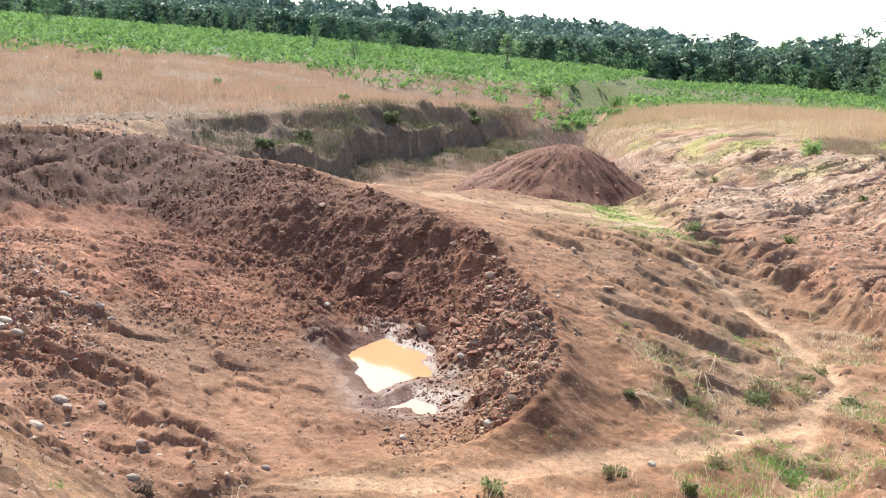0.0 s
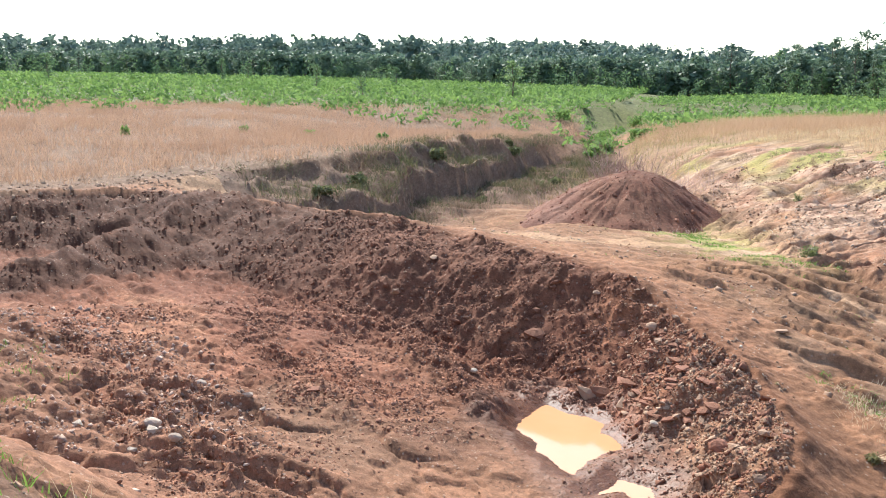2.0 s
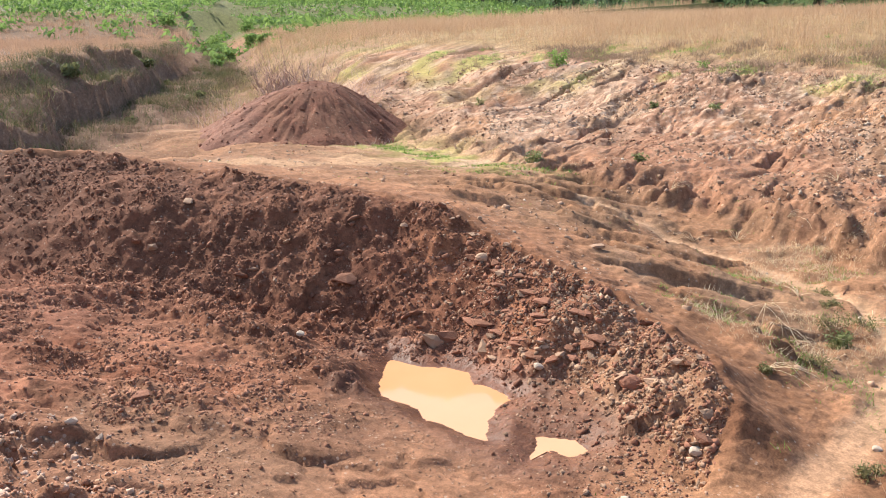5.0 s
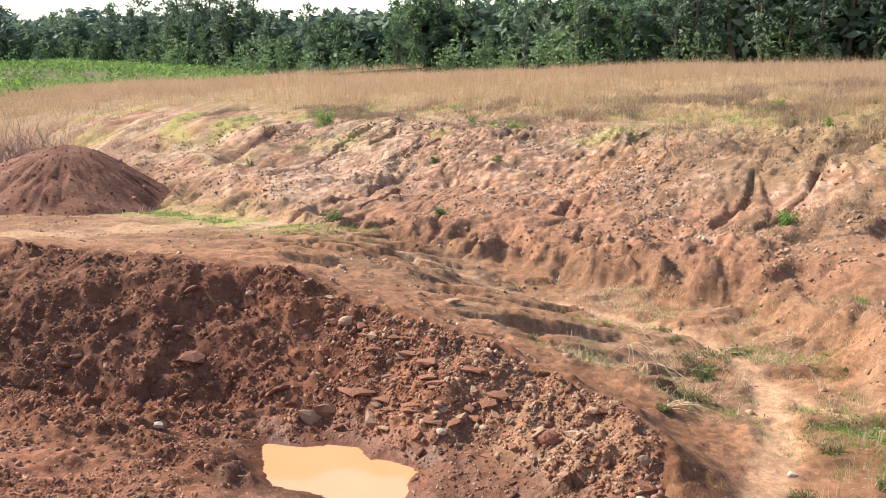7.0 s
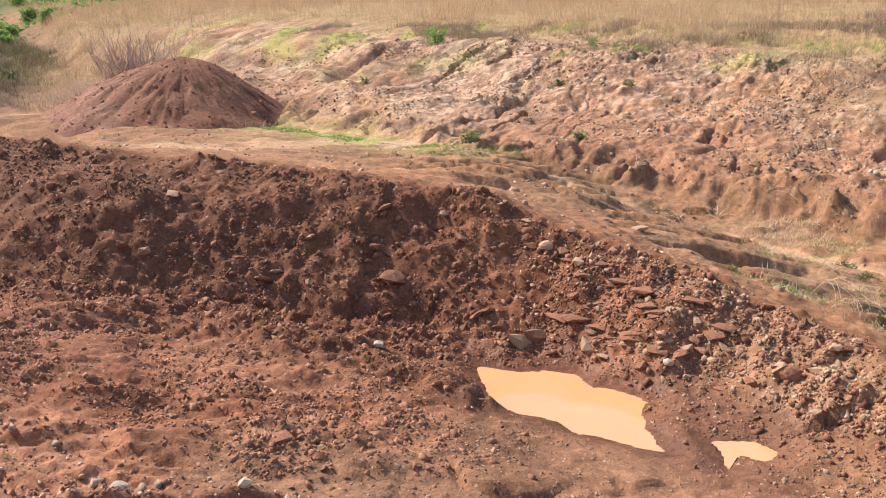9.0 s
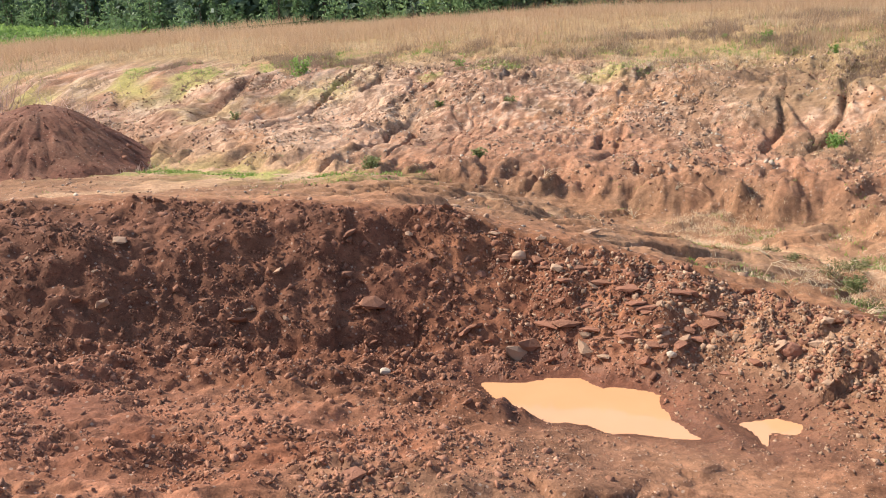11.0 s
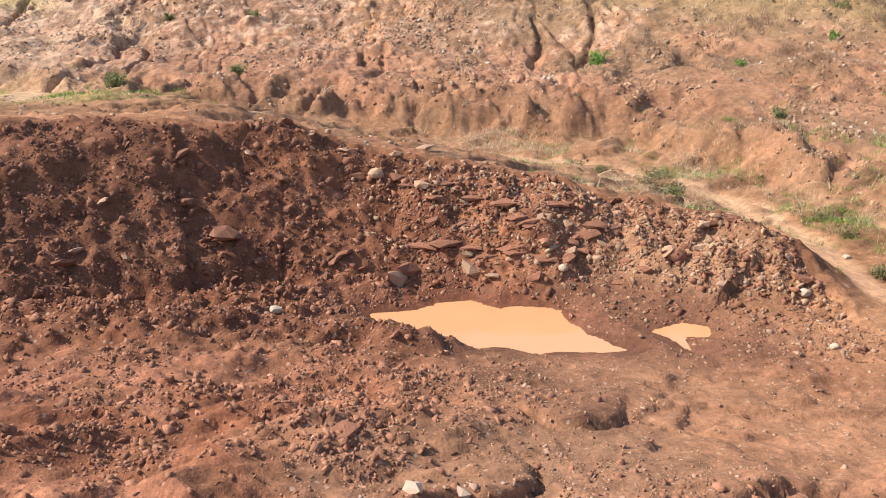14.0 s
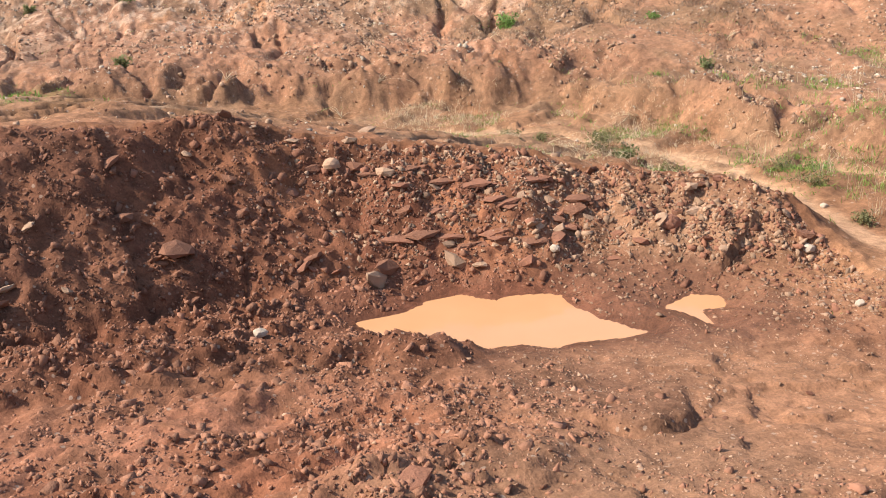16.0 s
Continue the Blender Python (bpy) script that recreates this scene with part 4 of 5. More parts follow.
def woods():
    g = np.random.default_rng(77)
    made = 0
    for (x0, y0, _), (x1, y1, _) in zip(WOODS, WOODS[1:]):
        L = math.hypot(x1 - x0, y1 - y0)
        nx_, ny_ = -(y1 - y0) / L, (x1 - x0) / L
        if nx_ * (x0 + x1) + ny_ * (y0 + y1) < 0:
            nx_, ny_ = -nx_, -ny_
        n = int(L / (1.9 if x0 > -60 else 1.35 if x0 > -170 else 2.8))
        for k in range(n):
            t = (k + g.uniform(0, 1)) / n
            deep = abs(g.normal(0, 12)) * (0.5 if g.uniform() < 0.4 else 1)
            x, y = x0 + t * (x1 - x0) + nx_ * deep, y0 + t * (y1 - y0) + ny_ * deep
            kind, meshes = KINDS[g.integers(0, 8)]
            h = 9 + 8 * g.beta(2, 2) + 2.5 * math.sin(0.07 * x + 0.05 * y) if kind == "pine" else g.uniform(7, 13)
            if deep < 3:
                h *= 0.7
            h *= 1.25 if x > -50 else 0.95 if x > -90 else 1.12 if x > -170 else 0.62
            tree(kind, meshes, x, y, h, g.uniform(0.8, 1.25), "tall dark green pine in the wood edge" if kind == "pine" else "leafy green tree in the wood edge", "trees of the wood edge", g.uniform(0, 6.28))
            made += 1
    return made


woods()


def far_woods():
    """Crowns behind the wood edge and over the distant ridges, past counting."""
    g = np.random.default_rng(91)
    cl = [np.concatenate([leaf_cloud(15, (g.normal(0, 0.06), g.normal(0, 0.06), 0.60 + 0.11 * j), 0.27 - 0.035 * j, 1.0, 0.085, g) for j in range(-3, 4)]) for _ in range(16)]
    co, hs = [], []
    for (x0, y0, _), (x1, y1, _) in zip(WOODS, WOODS[1:]):
        L = math.hypot(x1 - x0, y1 - y0)
        nx_, ny_ = -(y1 - y0) / L, (x1 - x0) / L
        if nx_ * (x0 + x1) + ny_ * (y0 + y1) < 0:
            nx_, ny_ = -nx_, -ny_
        n = int(L * 3.0)
        s, deep = g.uniform(0, 1, n), 5 + 60 * g.uniform(0, 1, n) ** 1.4
        co.append(np.stack([x0 + s * (x1 - x0) + nx_ * deep, y0 + s * (y1 - y0) + ny_ * deep], 1))
        hs.append(g.uniform(8, 12.5, n) * (1.0 if x0 > -60 else 0.92 if x0 > -170 else 0.8))
    n = 5200
    az, R = np.radians(g.uniform(-100, 32, n)), 250 + 900 * g.uniform(0, 1, n) ** 0.8
    far = np.stack([R * np.sin(az), R * np.cos(az)], 1)
    dw, sw, _, _ = along(far[:, 0], far[:, 1], WOODS)
    far = far[(sw < 0) & (dw > 40)]
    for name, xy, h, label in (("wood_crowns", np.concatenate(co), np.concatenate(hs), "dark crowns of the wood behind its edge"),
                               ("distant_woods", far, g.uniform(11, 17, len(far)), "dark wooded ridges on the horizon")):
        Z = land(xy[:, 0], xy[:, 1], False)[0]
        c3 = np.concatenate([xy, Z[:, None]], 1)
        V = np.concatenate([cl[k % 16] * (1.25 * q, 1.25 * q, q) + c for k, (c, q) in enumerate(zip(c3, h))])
        stuff(name, quads_of(V), PINE if name == "wood_crowns" else HAZED_RIDGE_LEAF, label, "woods")


far_woods()


def undergrowth():
    """Saplings and brush along the wood edge, past counting."""
    g = np.random.default_rng(93)
    cl = [np.concatenate([leaf_cloud(46, (0, 0, 0.30), 0.34, 0.9, 0.055, g), leaf_cloud(34, (0.05, 0, 0.65), 0.22, 1.2, 0.05, g)]) for _ in range(12)]
    V = []
    for (x0, y0, _), (x1, y1, _) in zip(WOODS, WOODS[1:]):
        L = math.hypot(x1 - x0, y1 - y0)
        for k in range(int(L / 0.9)):
            t = g.uniform(0, 1)
            x, y = x0 + t * (x1 - x0) + g.normal(0, 3.0), y0 + t * (y1 - y0) + g.normal(0, 3.0)
            V.append(cl[int(g.integers(0, 12))] * (1.8 + 6.5 * g.uniform() ** 1.6) + np.array((x, y, height_far(x, y))))
    return stuff("undergrowth", quads_of(np.concatenate(V)), BROAD, "green brush and saplings along the wood edge", "undergrowth")


def height_far(x, y):
    return float(land(np.array([float(x)]), np.array([float(y)]), False)[0][0])


undergrowth()


# ---- the spoil heap ----
def spoil_heap():
    rings, sides = 46, 220
    r = np.linspace(0, 1, rings)[:, None] * 7.6
    a = np.linspace(0, 2 * math.pi, sides, endpoint=False)[None, :]
    X, Y = -18.1 + r * np.cos(a), 17.8 + r * np.sin(a)
    Z = heap_height(X, Y)
    low = land(X, Y)[0] - 0.25
    Z = np.maximum(Z, low)
    co = np.stack([X, Y, Z], -1).reshape(-1, 3)
    idx = np.arange(rings * sides).reshape(rings, sides)
    nxt = np.roll(idx, -1, 1)
    q = np.stack([idx[:-1], idx[1:], nxt[1:], nxt[:-1]], -1).reshape(-1, 4)
    me = mesh_from("spoil_heap", co, q.ravel(), np.full(len(q), 4), SOIL, True)
    n1 = fbm(X, Y, 0.8, 4, 251)
    col = np.zeros(X.shape + (3,))
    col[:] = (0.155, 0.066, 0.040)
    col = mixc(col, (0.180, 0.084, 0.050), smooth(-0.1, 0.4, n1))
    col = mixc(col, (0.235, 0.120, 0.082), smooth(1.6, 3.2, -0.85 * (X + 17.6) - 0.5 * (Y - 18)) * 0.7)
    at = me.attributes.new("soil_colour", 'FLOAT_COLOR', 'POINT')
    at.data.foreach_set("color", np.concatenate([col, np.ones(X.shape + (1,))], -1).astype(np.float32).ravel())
    return tagged(new("spoil_heap", me), "cone of dumped dark red earth cut by rain rills", "spoil heap")


spoil_heap()


# ---- loose stones, clods and grit ----
def rock_shape(seed, flat=0.7, rough=0.28, level=1, soft=0.0):
    bm = bmesh.new()
    bmesh.ops.create_icosphere(bm, subdivisions=level, radius=1.0)
    g = np.random.default_rng(seed)
    cuts = [(Vector(g.normal(0, 1, 3)).normalized(), g.uniform(0.40, 0.75) + soft) for _ in range(7)]
    for v in bm.verts:
        p = v.co * (1 + g.uniform(-rough, rough))
        for n, d in cuts:
            over = p.dot(n) - d
            if over > 0:
                p = p - n * over
        v.co = (p.x * 1.15, p.y * 0.9, p.z * flat)
    co = np.array([v.co[:] for v in bm.verts])
    fs = np.array([[v.index for v in f.verts] for f in bm.faces])
    bm.free()
    return co, fs


SMALL = [rock_shape(300 + k, 0.75, 0.3, 1) for k in range(6)]
TINY = []
for k in range(6):
    g0 = np.random.default_rng(330 + k)
    c8 = np.array([(x, y, z) for x in (-1, 1) for y in (-1, 1) for z in (-1, 1)], float) * 0.75 + g0.uniform(-0.35, 0.35, (8, 3))
    q8 = np.array([(0, 1, 3, 2), (4, 6, 7, 5), (0, 4, 5, 1), (2, 3, 7, 6), (0, 2, 6, 4), (1, 5, 7, 3)])
    TINY.append((c8 * (1.1, 0.9, 0.7), q8))

CHIP = []
for k in range(6):
    g0 = np.random.default_rng(360 + k)
    c6 = np.array([(1, 0, 0), (-1, 0, 0), (0, 1, 0), (0, -1, 0), (0, 0, 1), (0, 0, -1)], float) * (1.25, 1.0, 0.55) + g0.uniform(-0.35, 0.35, (6, 3))
    f6 = np.array([(0, 2, 4), (2, 1, 4), (1, 3, 4), (3, 0, 4), (2, 0, 5), (1, 2, 5), (3, 1, 5), (0, 3, 5)])
    CHIP.append((c6, f6))


def rubble(co, size, shapes, seed, sink=0.65):
    g = np.random.default_rng(seed)
    Vs, Fs, Ss, off = [], [], [], 0
    pick = g.integers(0, len(shapes), len(co))
    for k, (sv, sf) in enumerate(shapes):
        sel = np.where(pick == k)[0]
        n = len(sel)
        if not n:
            continue
        q = g.normal(0, 1, (n, 4))
        q /= np.linalg.norm(q, axis=1)[:, None]
        w, x, y, z = q.T
        Rm = np.stack([1 - 2 * (y * y + z * z), 2 * (x * y - z * w), 2 * (x * z + y * w), 2 * (x * y + z * w), 1 - 2 * (x * x + z * z), 2 * (y * z - x * w),
                       2 * (x * z - y * w), 2 * (y * z + x * w), 1 - 2 * (x * x + y * y)], -1).reshape(n, 3, 3)
        st = g.uniform(0.65, 1.35, (n, 1, 3))
        P = np.einsum("nij,nkj->nki", Rm, sv[None] * st) * size[sel][:, None, None] + co[sel][:, None, :]
        P[:, :, 2] += (size[sel] * (0.5 - sink))[:, None]
        Vs.append(P.reshape(-1, 3))
        Fs.append((sf[None] + (off + np.arange(n) * len(sv))[:, None, None]).reshape(-1))
        Ss.append(np.full(n * len(sf), sf.shape[1]))
        off += n * len(sv)
    return np.concatenate(Vs), np.concatenate(Fs), np.concatenate(Ss)


def sizes(n, small, large, seed, power=2.2):
    u = np.random.default_rng(seed).uniform(0, 1, n)
    a, b = small ** -power, large ** -power
    return (a + (b - a) * u) ** (-1 / power)


def on_bank(X, Y, i):
    return np.maximum(i["face"], i["foot"] * (X > 0.3) * 0.3) * (i["dp"] > 0.03) * (0.3 + 0.7 * smooth(-0.25, 0.2, fbm(X, Y, 0.8, 3, 401)))


co, i = scatter(64000, -14, 5, -2.2, 4.5, on_bank, 31)
stuff("clods", rubble(co, sizes(len(co), 0.010, 0.065, 32, 2.0), TINY + CHIP, 33), CLOD, "dark brown earth clods covering the dug bank", "clods")
co, i = scatter(30000, -12, 5, -2.2, 4.5, lambda X, Y, i: on_bank(X, Y, i) * (0.12 + 0.88 * smooth(9.5, 6.0, i["run"])), 34)
stuff("rubble", rubble(co, sizes(len(co), 0.013, 0.08, 35, 2.0), TINY + CHIP, 36), STONE_RED, "broken red-brown stones on the bank", "rubble")
co, i = scatter(34000, -6, 5, -2.2, 4.5, lambda X, Y, i: i["face"] * (i["dp"] > 0.1) * smooth(8.5, 5.0, i["run"]) * smooth(2.6, 0.2, i["dr"] - 0.5 * smooth(4, 2, i["run"])) * 0.8, 37)
stuff("rubble", rubble(co, sizes(len(co), 0.012, 0.065, 38, 2.0), TINY + CHIP, 39), STONE_TAN, "pale tan stones along the bank crest", "rubble")
co, i = scatter(7000, 0.5, 5, -2.0, 2.5, lambda X, Y, i: np.maximum(i["face"], 0.4 * i["foot"]) * (i["dp"] > 0.05) * smooth(6.0, 3.5, i["run"]) * smooth(0.2, 1.0, i["dr"]), 40)
stuff("rubble", rubble(co, sizes(len(co), 0.012, 0.05, 41), TINY + CHIP, 42), STONE_GREY, "grey-brown rubble at the end of the bank", "rubble")


def on_floor(X, Y, i):
    w = np.maximum(smooth(0.8, -2.5, X + 0.4 * (Y + 2.5)), i["foot"] * (X < 0.5)) * (i["dp"] > 0.12)
    return i["front"] * (1 - i["face"]) * w * (0.1 + 0.5 * i["foot"] + 0.8 * i["chips"] + 0.8 * i["spill"] + 0.9 * smooth(-0.05, 0.3, fbm(X, Y, 0.9, 3, 411)))


co, i = scatter(64000, -10, 2, -7.0, 2.0, on_floor, 43)
stuff("clods", rubble(co, sizes(len(co), 0.012, 0.065, 44), CHIP + TINY, 45, 0.8), grain("clay_clod", (0.262, 0.128, 0.078), 0.35, 6, 0.95, 0.6, 45, island=True), "broken orange clay clods on the pit floor", "clods")
co, i = scatter(17000, -9, 9, -9.5, -2.5, lambda X, Y, i: smooth(-4.2, -6.0, Y) * (0.06 + 0.94 * smooth(0.5, -2, X)) * (i["db"] > 1.5) * (0.15 + 0.85 * smooth(0.0, 0.3, fbm(X, Y, 1.2, 2, 413))), 46)
stuff("pebbles", rubble(co, sizes(len(co), 0.013, 0.07, 47), TINY, 48), grain("pink_stone", (0.35, 0.235, 0.172), 0.45, 7, 0.85, 0.5, 40, island=True), "pale pebbles strewn over the pit edge", "pebbles")
co, i = scatter(70000, -20, 16, 2, 26, lambda X, Y, i: (1 - i["front"]) * (0.12 + 0.88 * i["edge"]) * (1 - smooth(20.5, 22.5, i["u"])) * smooth(-0.1, 0.35, fbm(X, Y, 1.6, 3, 415)) * (1 - i["trail"] * 0.8), 49)
stuff("pebbles", rubble(co, sizes(len(co), 0.018, 0.085, 50), TINY, 51), STONE_TAN, "pale stones weathering out of the hillside", "pebbles")
co, i = scatter(26000, -20, 16, 2, 26, lambda X, Y, i: (1 - i["front"]) * (0.10 + 0.9 * i["edge"]) * (1 - smooth(20.5, 22.5, i["u"])) * smooth(0.05, 0.4, fbm(X, Y, 1.3, 3, 417)), 52)
stuff("pebbles", rubble(co, sizes(len(co), 0.016, 0.065, 53), TINY, 54), STONE_WHITE, "white quartz pebbles on the hillside", "pebbles")
co, i = scatter(1500, -22, -12.5, 13, 22, lambda X, Y, i: i["heap"], 55)
co[:, 2] = np.maximum(heap_height(co[:, 0], co[:, 1]), co[:, 2])
stuff("clods", rubble(co, sizes(len(co), 0.02, 0.13, 56), TINY + CHIP, 57), STONE_RED, "reddish clods on the spoil heap", "clods")
co, i = scatter(17000, -27, -10, -13, 3, lambda X, Y, i: i["face"] * smooth(-10, -13, X) * (0.25 + 0.75 * smooth(-0.1, 0.3, fbm(X, Y, 1.5, 3, 403))), 61)
stuff("clods", rubble(co, sizes(len(co), 0.02, 0.085, 62), CHIP, 63), CLOD, "dark clods on the far pit bank", "clods")
co, i = scatter(2500, -34, -20, -8, 6, lambda X, Y, i: np.exp(-(i["kk"] / 2.5) ** 2), 58)
stuff("pebbles", rubble(co, sizes(len(co), 0.03, 0.12, 59), TINY, 60), STONE_TAN, "pale stones along the far pit edge", "pebbles")

STONES = [rock_shape(500 + k, f, r, lv, c) for k, (f, r, lv, c) in enumerate(((0.75, 0.07, 2, 0.25), (0.7, 0.06, 2, 0.25), (0.6, 0.24, 1, 0), (0.85, 0.06, 2, 0.2), (0.40, 0.24, 1, 0), (0.34, 0.24, 1, 0)))]
STONE_MESH = {}


def stone(x, y, size, shape, material, label, tilt=(0, 0, 0), lift=0.15, group="loose stones", long=1.0):
    key = (shape, material.name)
    if key not in STONE_MESH:
        me = bpy.data.meshes.new("stone")
        sv, sf = STONES[shape]
        me.from_pydata(sv.tolist(), [], sf.tolist())
        me.materials.append(material)
        STONE_MESH[key] = me
    ob = new("stone", STONE_MESH[key])
    ob.matrix_world = Matrix.LocRotScale((x, y, height(x, y) + size * lift), Euler([radians(a) for a in tilt]), (size * long, size, size))
    return tagged(ob, label, "stone", group=group)


# stones that stand out, each by itself
stone(2.51, 0.57, 0.17, 0, STONE_RED, "rounded brick-red stone set in the bank", (10, 20, 30))
stone(0.98, 0.73, 0.075, 1, STONE_WHITE, "small white stone in dark bank earth", (0, 10, 40), 0.6)
stone(-1.22, 1.13, 0.20, 2, STONE_TAN, "pale tan slab leaning on the bank", (65, 10, 40), 0.45)
stone(-1.02, 1.30, 0.20, 2, CLOD, "dark brown block behind a leaning slab", (20, 0, 60))
stone(-1.22, 2.76, 0.13, 0, STONE_TAN, "tan stone near the bank crest", (0, 15, 80), 0.4)
stone(3.80, -0.50, 0.085, 1, STONE_WHITE, "pale rounded stone at the bank end", (0, 0, 10), 0.4)
stone(3.42, -1.73, 0.055, 3, STONE_WHITE, "small bright white stone on bare clay", (0, 0, 0), 0.4)
stone(5.57, 1.12, 0.06, 1, STONE_WHITE, "small white stone beside the trail", (0, 0, 0), 0.4)
stone(-3.39, 1.60, 0.24, 4, CLOD, "flat dark slab of earth on the bank", (20, 10, 20), 0.4)
stone(-2.49, -3.67, 0.15, 5, STONE_RED, "flat red-brown slab on the pit floor", (8, 0, 10), 0.3)
stone(-2.85, -0.24, 0.07, 1, STONE_WHITE, "small pale stone on the pit floor", (0, 0, 0), 0.5)
stone(-0.05, 4.93, 0.15, 5, STONE_TAN, "flat pale slab on trodden earth", (0, 0, 0), 0.3)
stone(3.38, 13.5, 0.09, 2, STONE_WHITE, "white stone in a hillside rill", (0, 0, 0), 0.3)
stone(-2.05, -7.45, 0.10, 2, STONE_WHITE, "pale stone among pebbles at the pit edge", (0, 0, 0), 0.3)
stone(-1.30, -6.60, 0.13, 2, STONE_WHITE, "large pale stone at the pit edge", (0, 0, 30), 0.3)
stone(1.04, -6.03, 0.09, 2, STONE_WHITE, "pale stone on the clay slope", (0, 0, 60), 0.3)
stone(-1.07, -6.95, 0.09, 2, STONE_WHITE, "pale stone beside a larger stone", (0, 0, 60), 0.3)
stone(-3.0, 2.88, 0.10, 4, STONE_TAN, "thin pale flake on the upper bank", (30, 10, 60), 0.5)
g = np.random.default_rng(621)
for k in range(28):                       # layered ledges under the crest
    x = -0.8 + 2.7 * g.uniform(0, 1)
    y = 2.42 - 0.46 * (x + 0.6) - 0.42 * (k % 3) + g.uniform(-0.07, 0.07)
    stone(x, y, g.uniform(0.09, 0.17), int(g.integers(4, 6)), (STONE_RED, STONE_RED, CLOD)[int(g.integers(0, 3))], "flat slab of layered red-brown rock in the bank", (g.uniform(-4, 14), g.uniform(-8, 8), g.uniform(-45, -5)), -0.12, "rock ledge slabs", g.uniform(1.2, 1.9))
for x, y, s in ((1.34, -5.98, 0.14), (1.28, -5.53, 0.10), (-2.12, -4.91, 0.12), (-1.77, -4.80, 0.08), (-0.12, -5.63, 0.06), (1.63, -6.04, 0.07)):
    stone(x, y, s * 0.8, 2, STONE_PALE, "pale weathered stone in the washed clay", (10, 5, 40 * s * 100), 0.2)
for x, y, s in ((1.1, -6.06, 0.11), (2.63, -6.59, 0.13), (-1.67, -6.49, 0.13), (2.78, -5.3, 0.07), (3.66, -3.9, 0.06), (3.76, -5.62, 0.08), (-1.58, -6.52, 0.13), (-3.11, -5.36, 0.09), (-0.84, -6.39, 0.09)):
    stone(x, y, s, int(s * 300) % 2, STONE_PALE, "pale rounded stone on the pit edge", (10, 5, 900 * s), 0.25)
LAB = {"red_stone": "angular red-brown stone on the bank", "tan_stone": "angular tan stone on the bank", "clod_earth": "dark brown earth clod on the bank", "white_stone": "pale stone on bare earth", "grey_stone": "grey-brown stone on the bank"}
co, i = scatter(900, -9, 4.5, -1.8, 4.0, lambda X, Y, i: i["face"] * (i["dp"] > 0.15) * (0.35 + 0.65 * smooth(10, 5, i["run"])), 622)
for k, c in enumerate(co[:150]):
    far_left = c[0] < -2.2
    mat = CLOD if far_left and g.uniform() < 0.75 else (STONE_RED, STONE_TAN, STONE_RED, STONE_GREY, CLOD)[int(g.integers(0, 5))]
    stone(c[0], c[1], 0.05 + 0.10 * g.uniform() ** 2, (2, 4, 5, 2)[int(g.integers(0, 4))], mat, LAB[mat.name], tuple(g.uniform(-40, 40, 3)), 0.05, "stones of the bank")
co, i = scatter(500, -9, 3.5, -7.8, 0.5, lambda X, Y, i: i["front"] * (1 - i["face"]) * (i["dp"] > 0.5) * (0.15 + 0.85 * smooth(-4.5, -6, Y)) * 0.6, 623)
for k, c in enumerate(co[:34]):
    mat = STONE_WHITE if c[1] < -4.5 and g.uniform() < 0.3 else (STONE_RED, CLOD)[int(g.integers(0, 2))]
    stone(c[0], c[1], g.uniform(0.03, 0.07), (2, 4, 2, 5)[int(g.integers(0, 4))], mat, {"red_stone": "red-brown stone on the pit floor", "clod_earth": "clay clod on the pit floor", "white_stone": "pale stone on the pit floor"}[mat.name], tuple(g.uniform(-30, 30, 3)), 0.25, "stones of the pit floor")


# ---- small plants ----
def weeds(X, Y, i):
    a = (1 - i["front"]) * (1 - i["heap"]) * (1 - i["trail"])
    return a * smooth(0.15, 0.5, fbm(X, Y, 1.3, 3, 431)) * (0.35 + 0.65 * smooth(17, 21, i["u"])) * (1 - 0.8 * smooth(2.5, 0.5, i["dr"]))


co, i = scatter(60000, -30, 18, -3, 30, lambda X, Y, i: weeds(X, Y, i) * (0.5 + 0.5 * smooth(3, 8, X)), 71)
stuff("weeds", blades(co, 0.05 + 0.16 * smooth(19, 23, i["u"]), 0.007, 0.6, 6, 0.05, "", 1, 72), GREEN_GRASS, "sparse low green weeds on the bare hillside", "weeds")
co, i = scatter(60000, -30, 18, -3, 30, lambda X, Y, i: (1 - i["front"]) * (1 - i["heap"]) * (1 - i["trail"]) * smooth(0.0, 0.45, fbm(X, Y, 1.9, 3, 433)) * (0.25 + 0.75 * i["edge"]) * (1 - 0.8 * smooth(2.5, 0.5, i["dr"])) * (0.45 + 0.55 * smooth(2, 8, X)), 73)
stuff("dead_grass", blades(co, 0.08 + 0.22 * smooth(17, 23, i["u"] + 0.3 * co[:, 0]), 0.005, 0.7, 6, 0.07, "", 1, 74), STRAW, "thin dead grass stalks on the hillside", "grass")
co, i = scatter(9000, 2, 16, -8, 8, lambda X, Y, i: (i["db"] > 1.0) * (1 - i["trail"]) * smooth(4.5, 6.5, X + 0.25 * np.minimum(Y, 0)) * smooth(0.05, 0.4, fbm(X, Y, 1.2, 3, 435)) * 0.9, 75)
stuff("weeds", blades(co, np.full(len(co), 0.13), 0.006, 0.5, 8, 0.06, "", 2, 76), GREEN_GRASS, "green grass tufts beside the sandy trail", "weeds")
co, i = scatter(2000, -1, 16, -9, 6, lambda X, Y, i: (i["db"] > 0.8) * (0.12 + 0.88 * smooth(-6.0, -4.0, Y)) * smooth(4.5, 6.5, X - 0.25 * np.minimum(Y + 3, 0)) * (1 - i["trail"]) * 0.6, 77)
stuff("dead_grass", blades(co, np.full(len(co), 0.34), 0.004, 0.35, 6, 0.06, "", 2, 78), STRAW, "tan grass stalks below the berm", "grass")
co, i = scatter(3600, -16, 16, -14, -6.2, lambda X, Y, i: smooth(2.8, 1.2, i["db"]) * smooth(0.45, 0.9, i["db"]) * 0.9, 79)
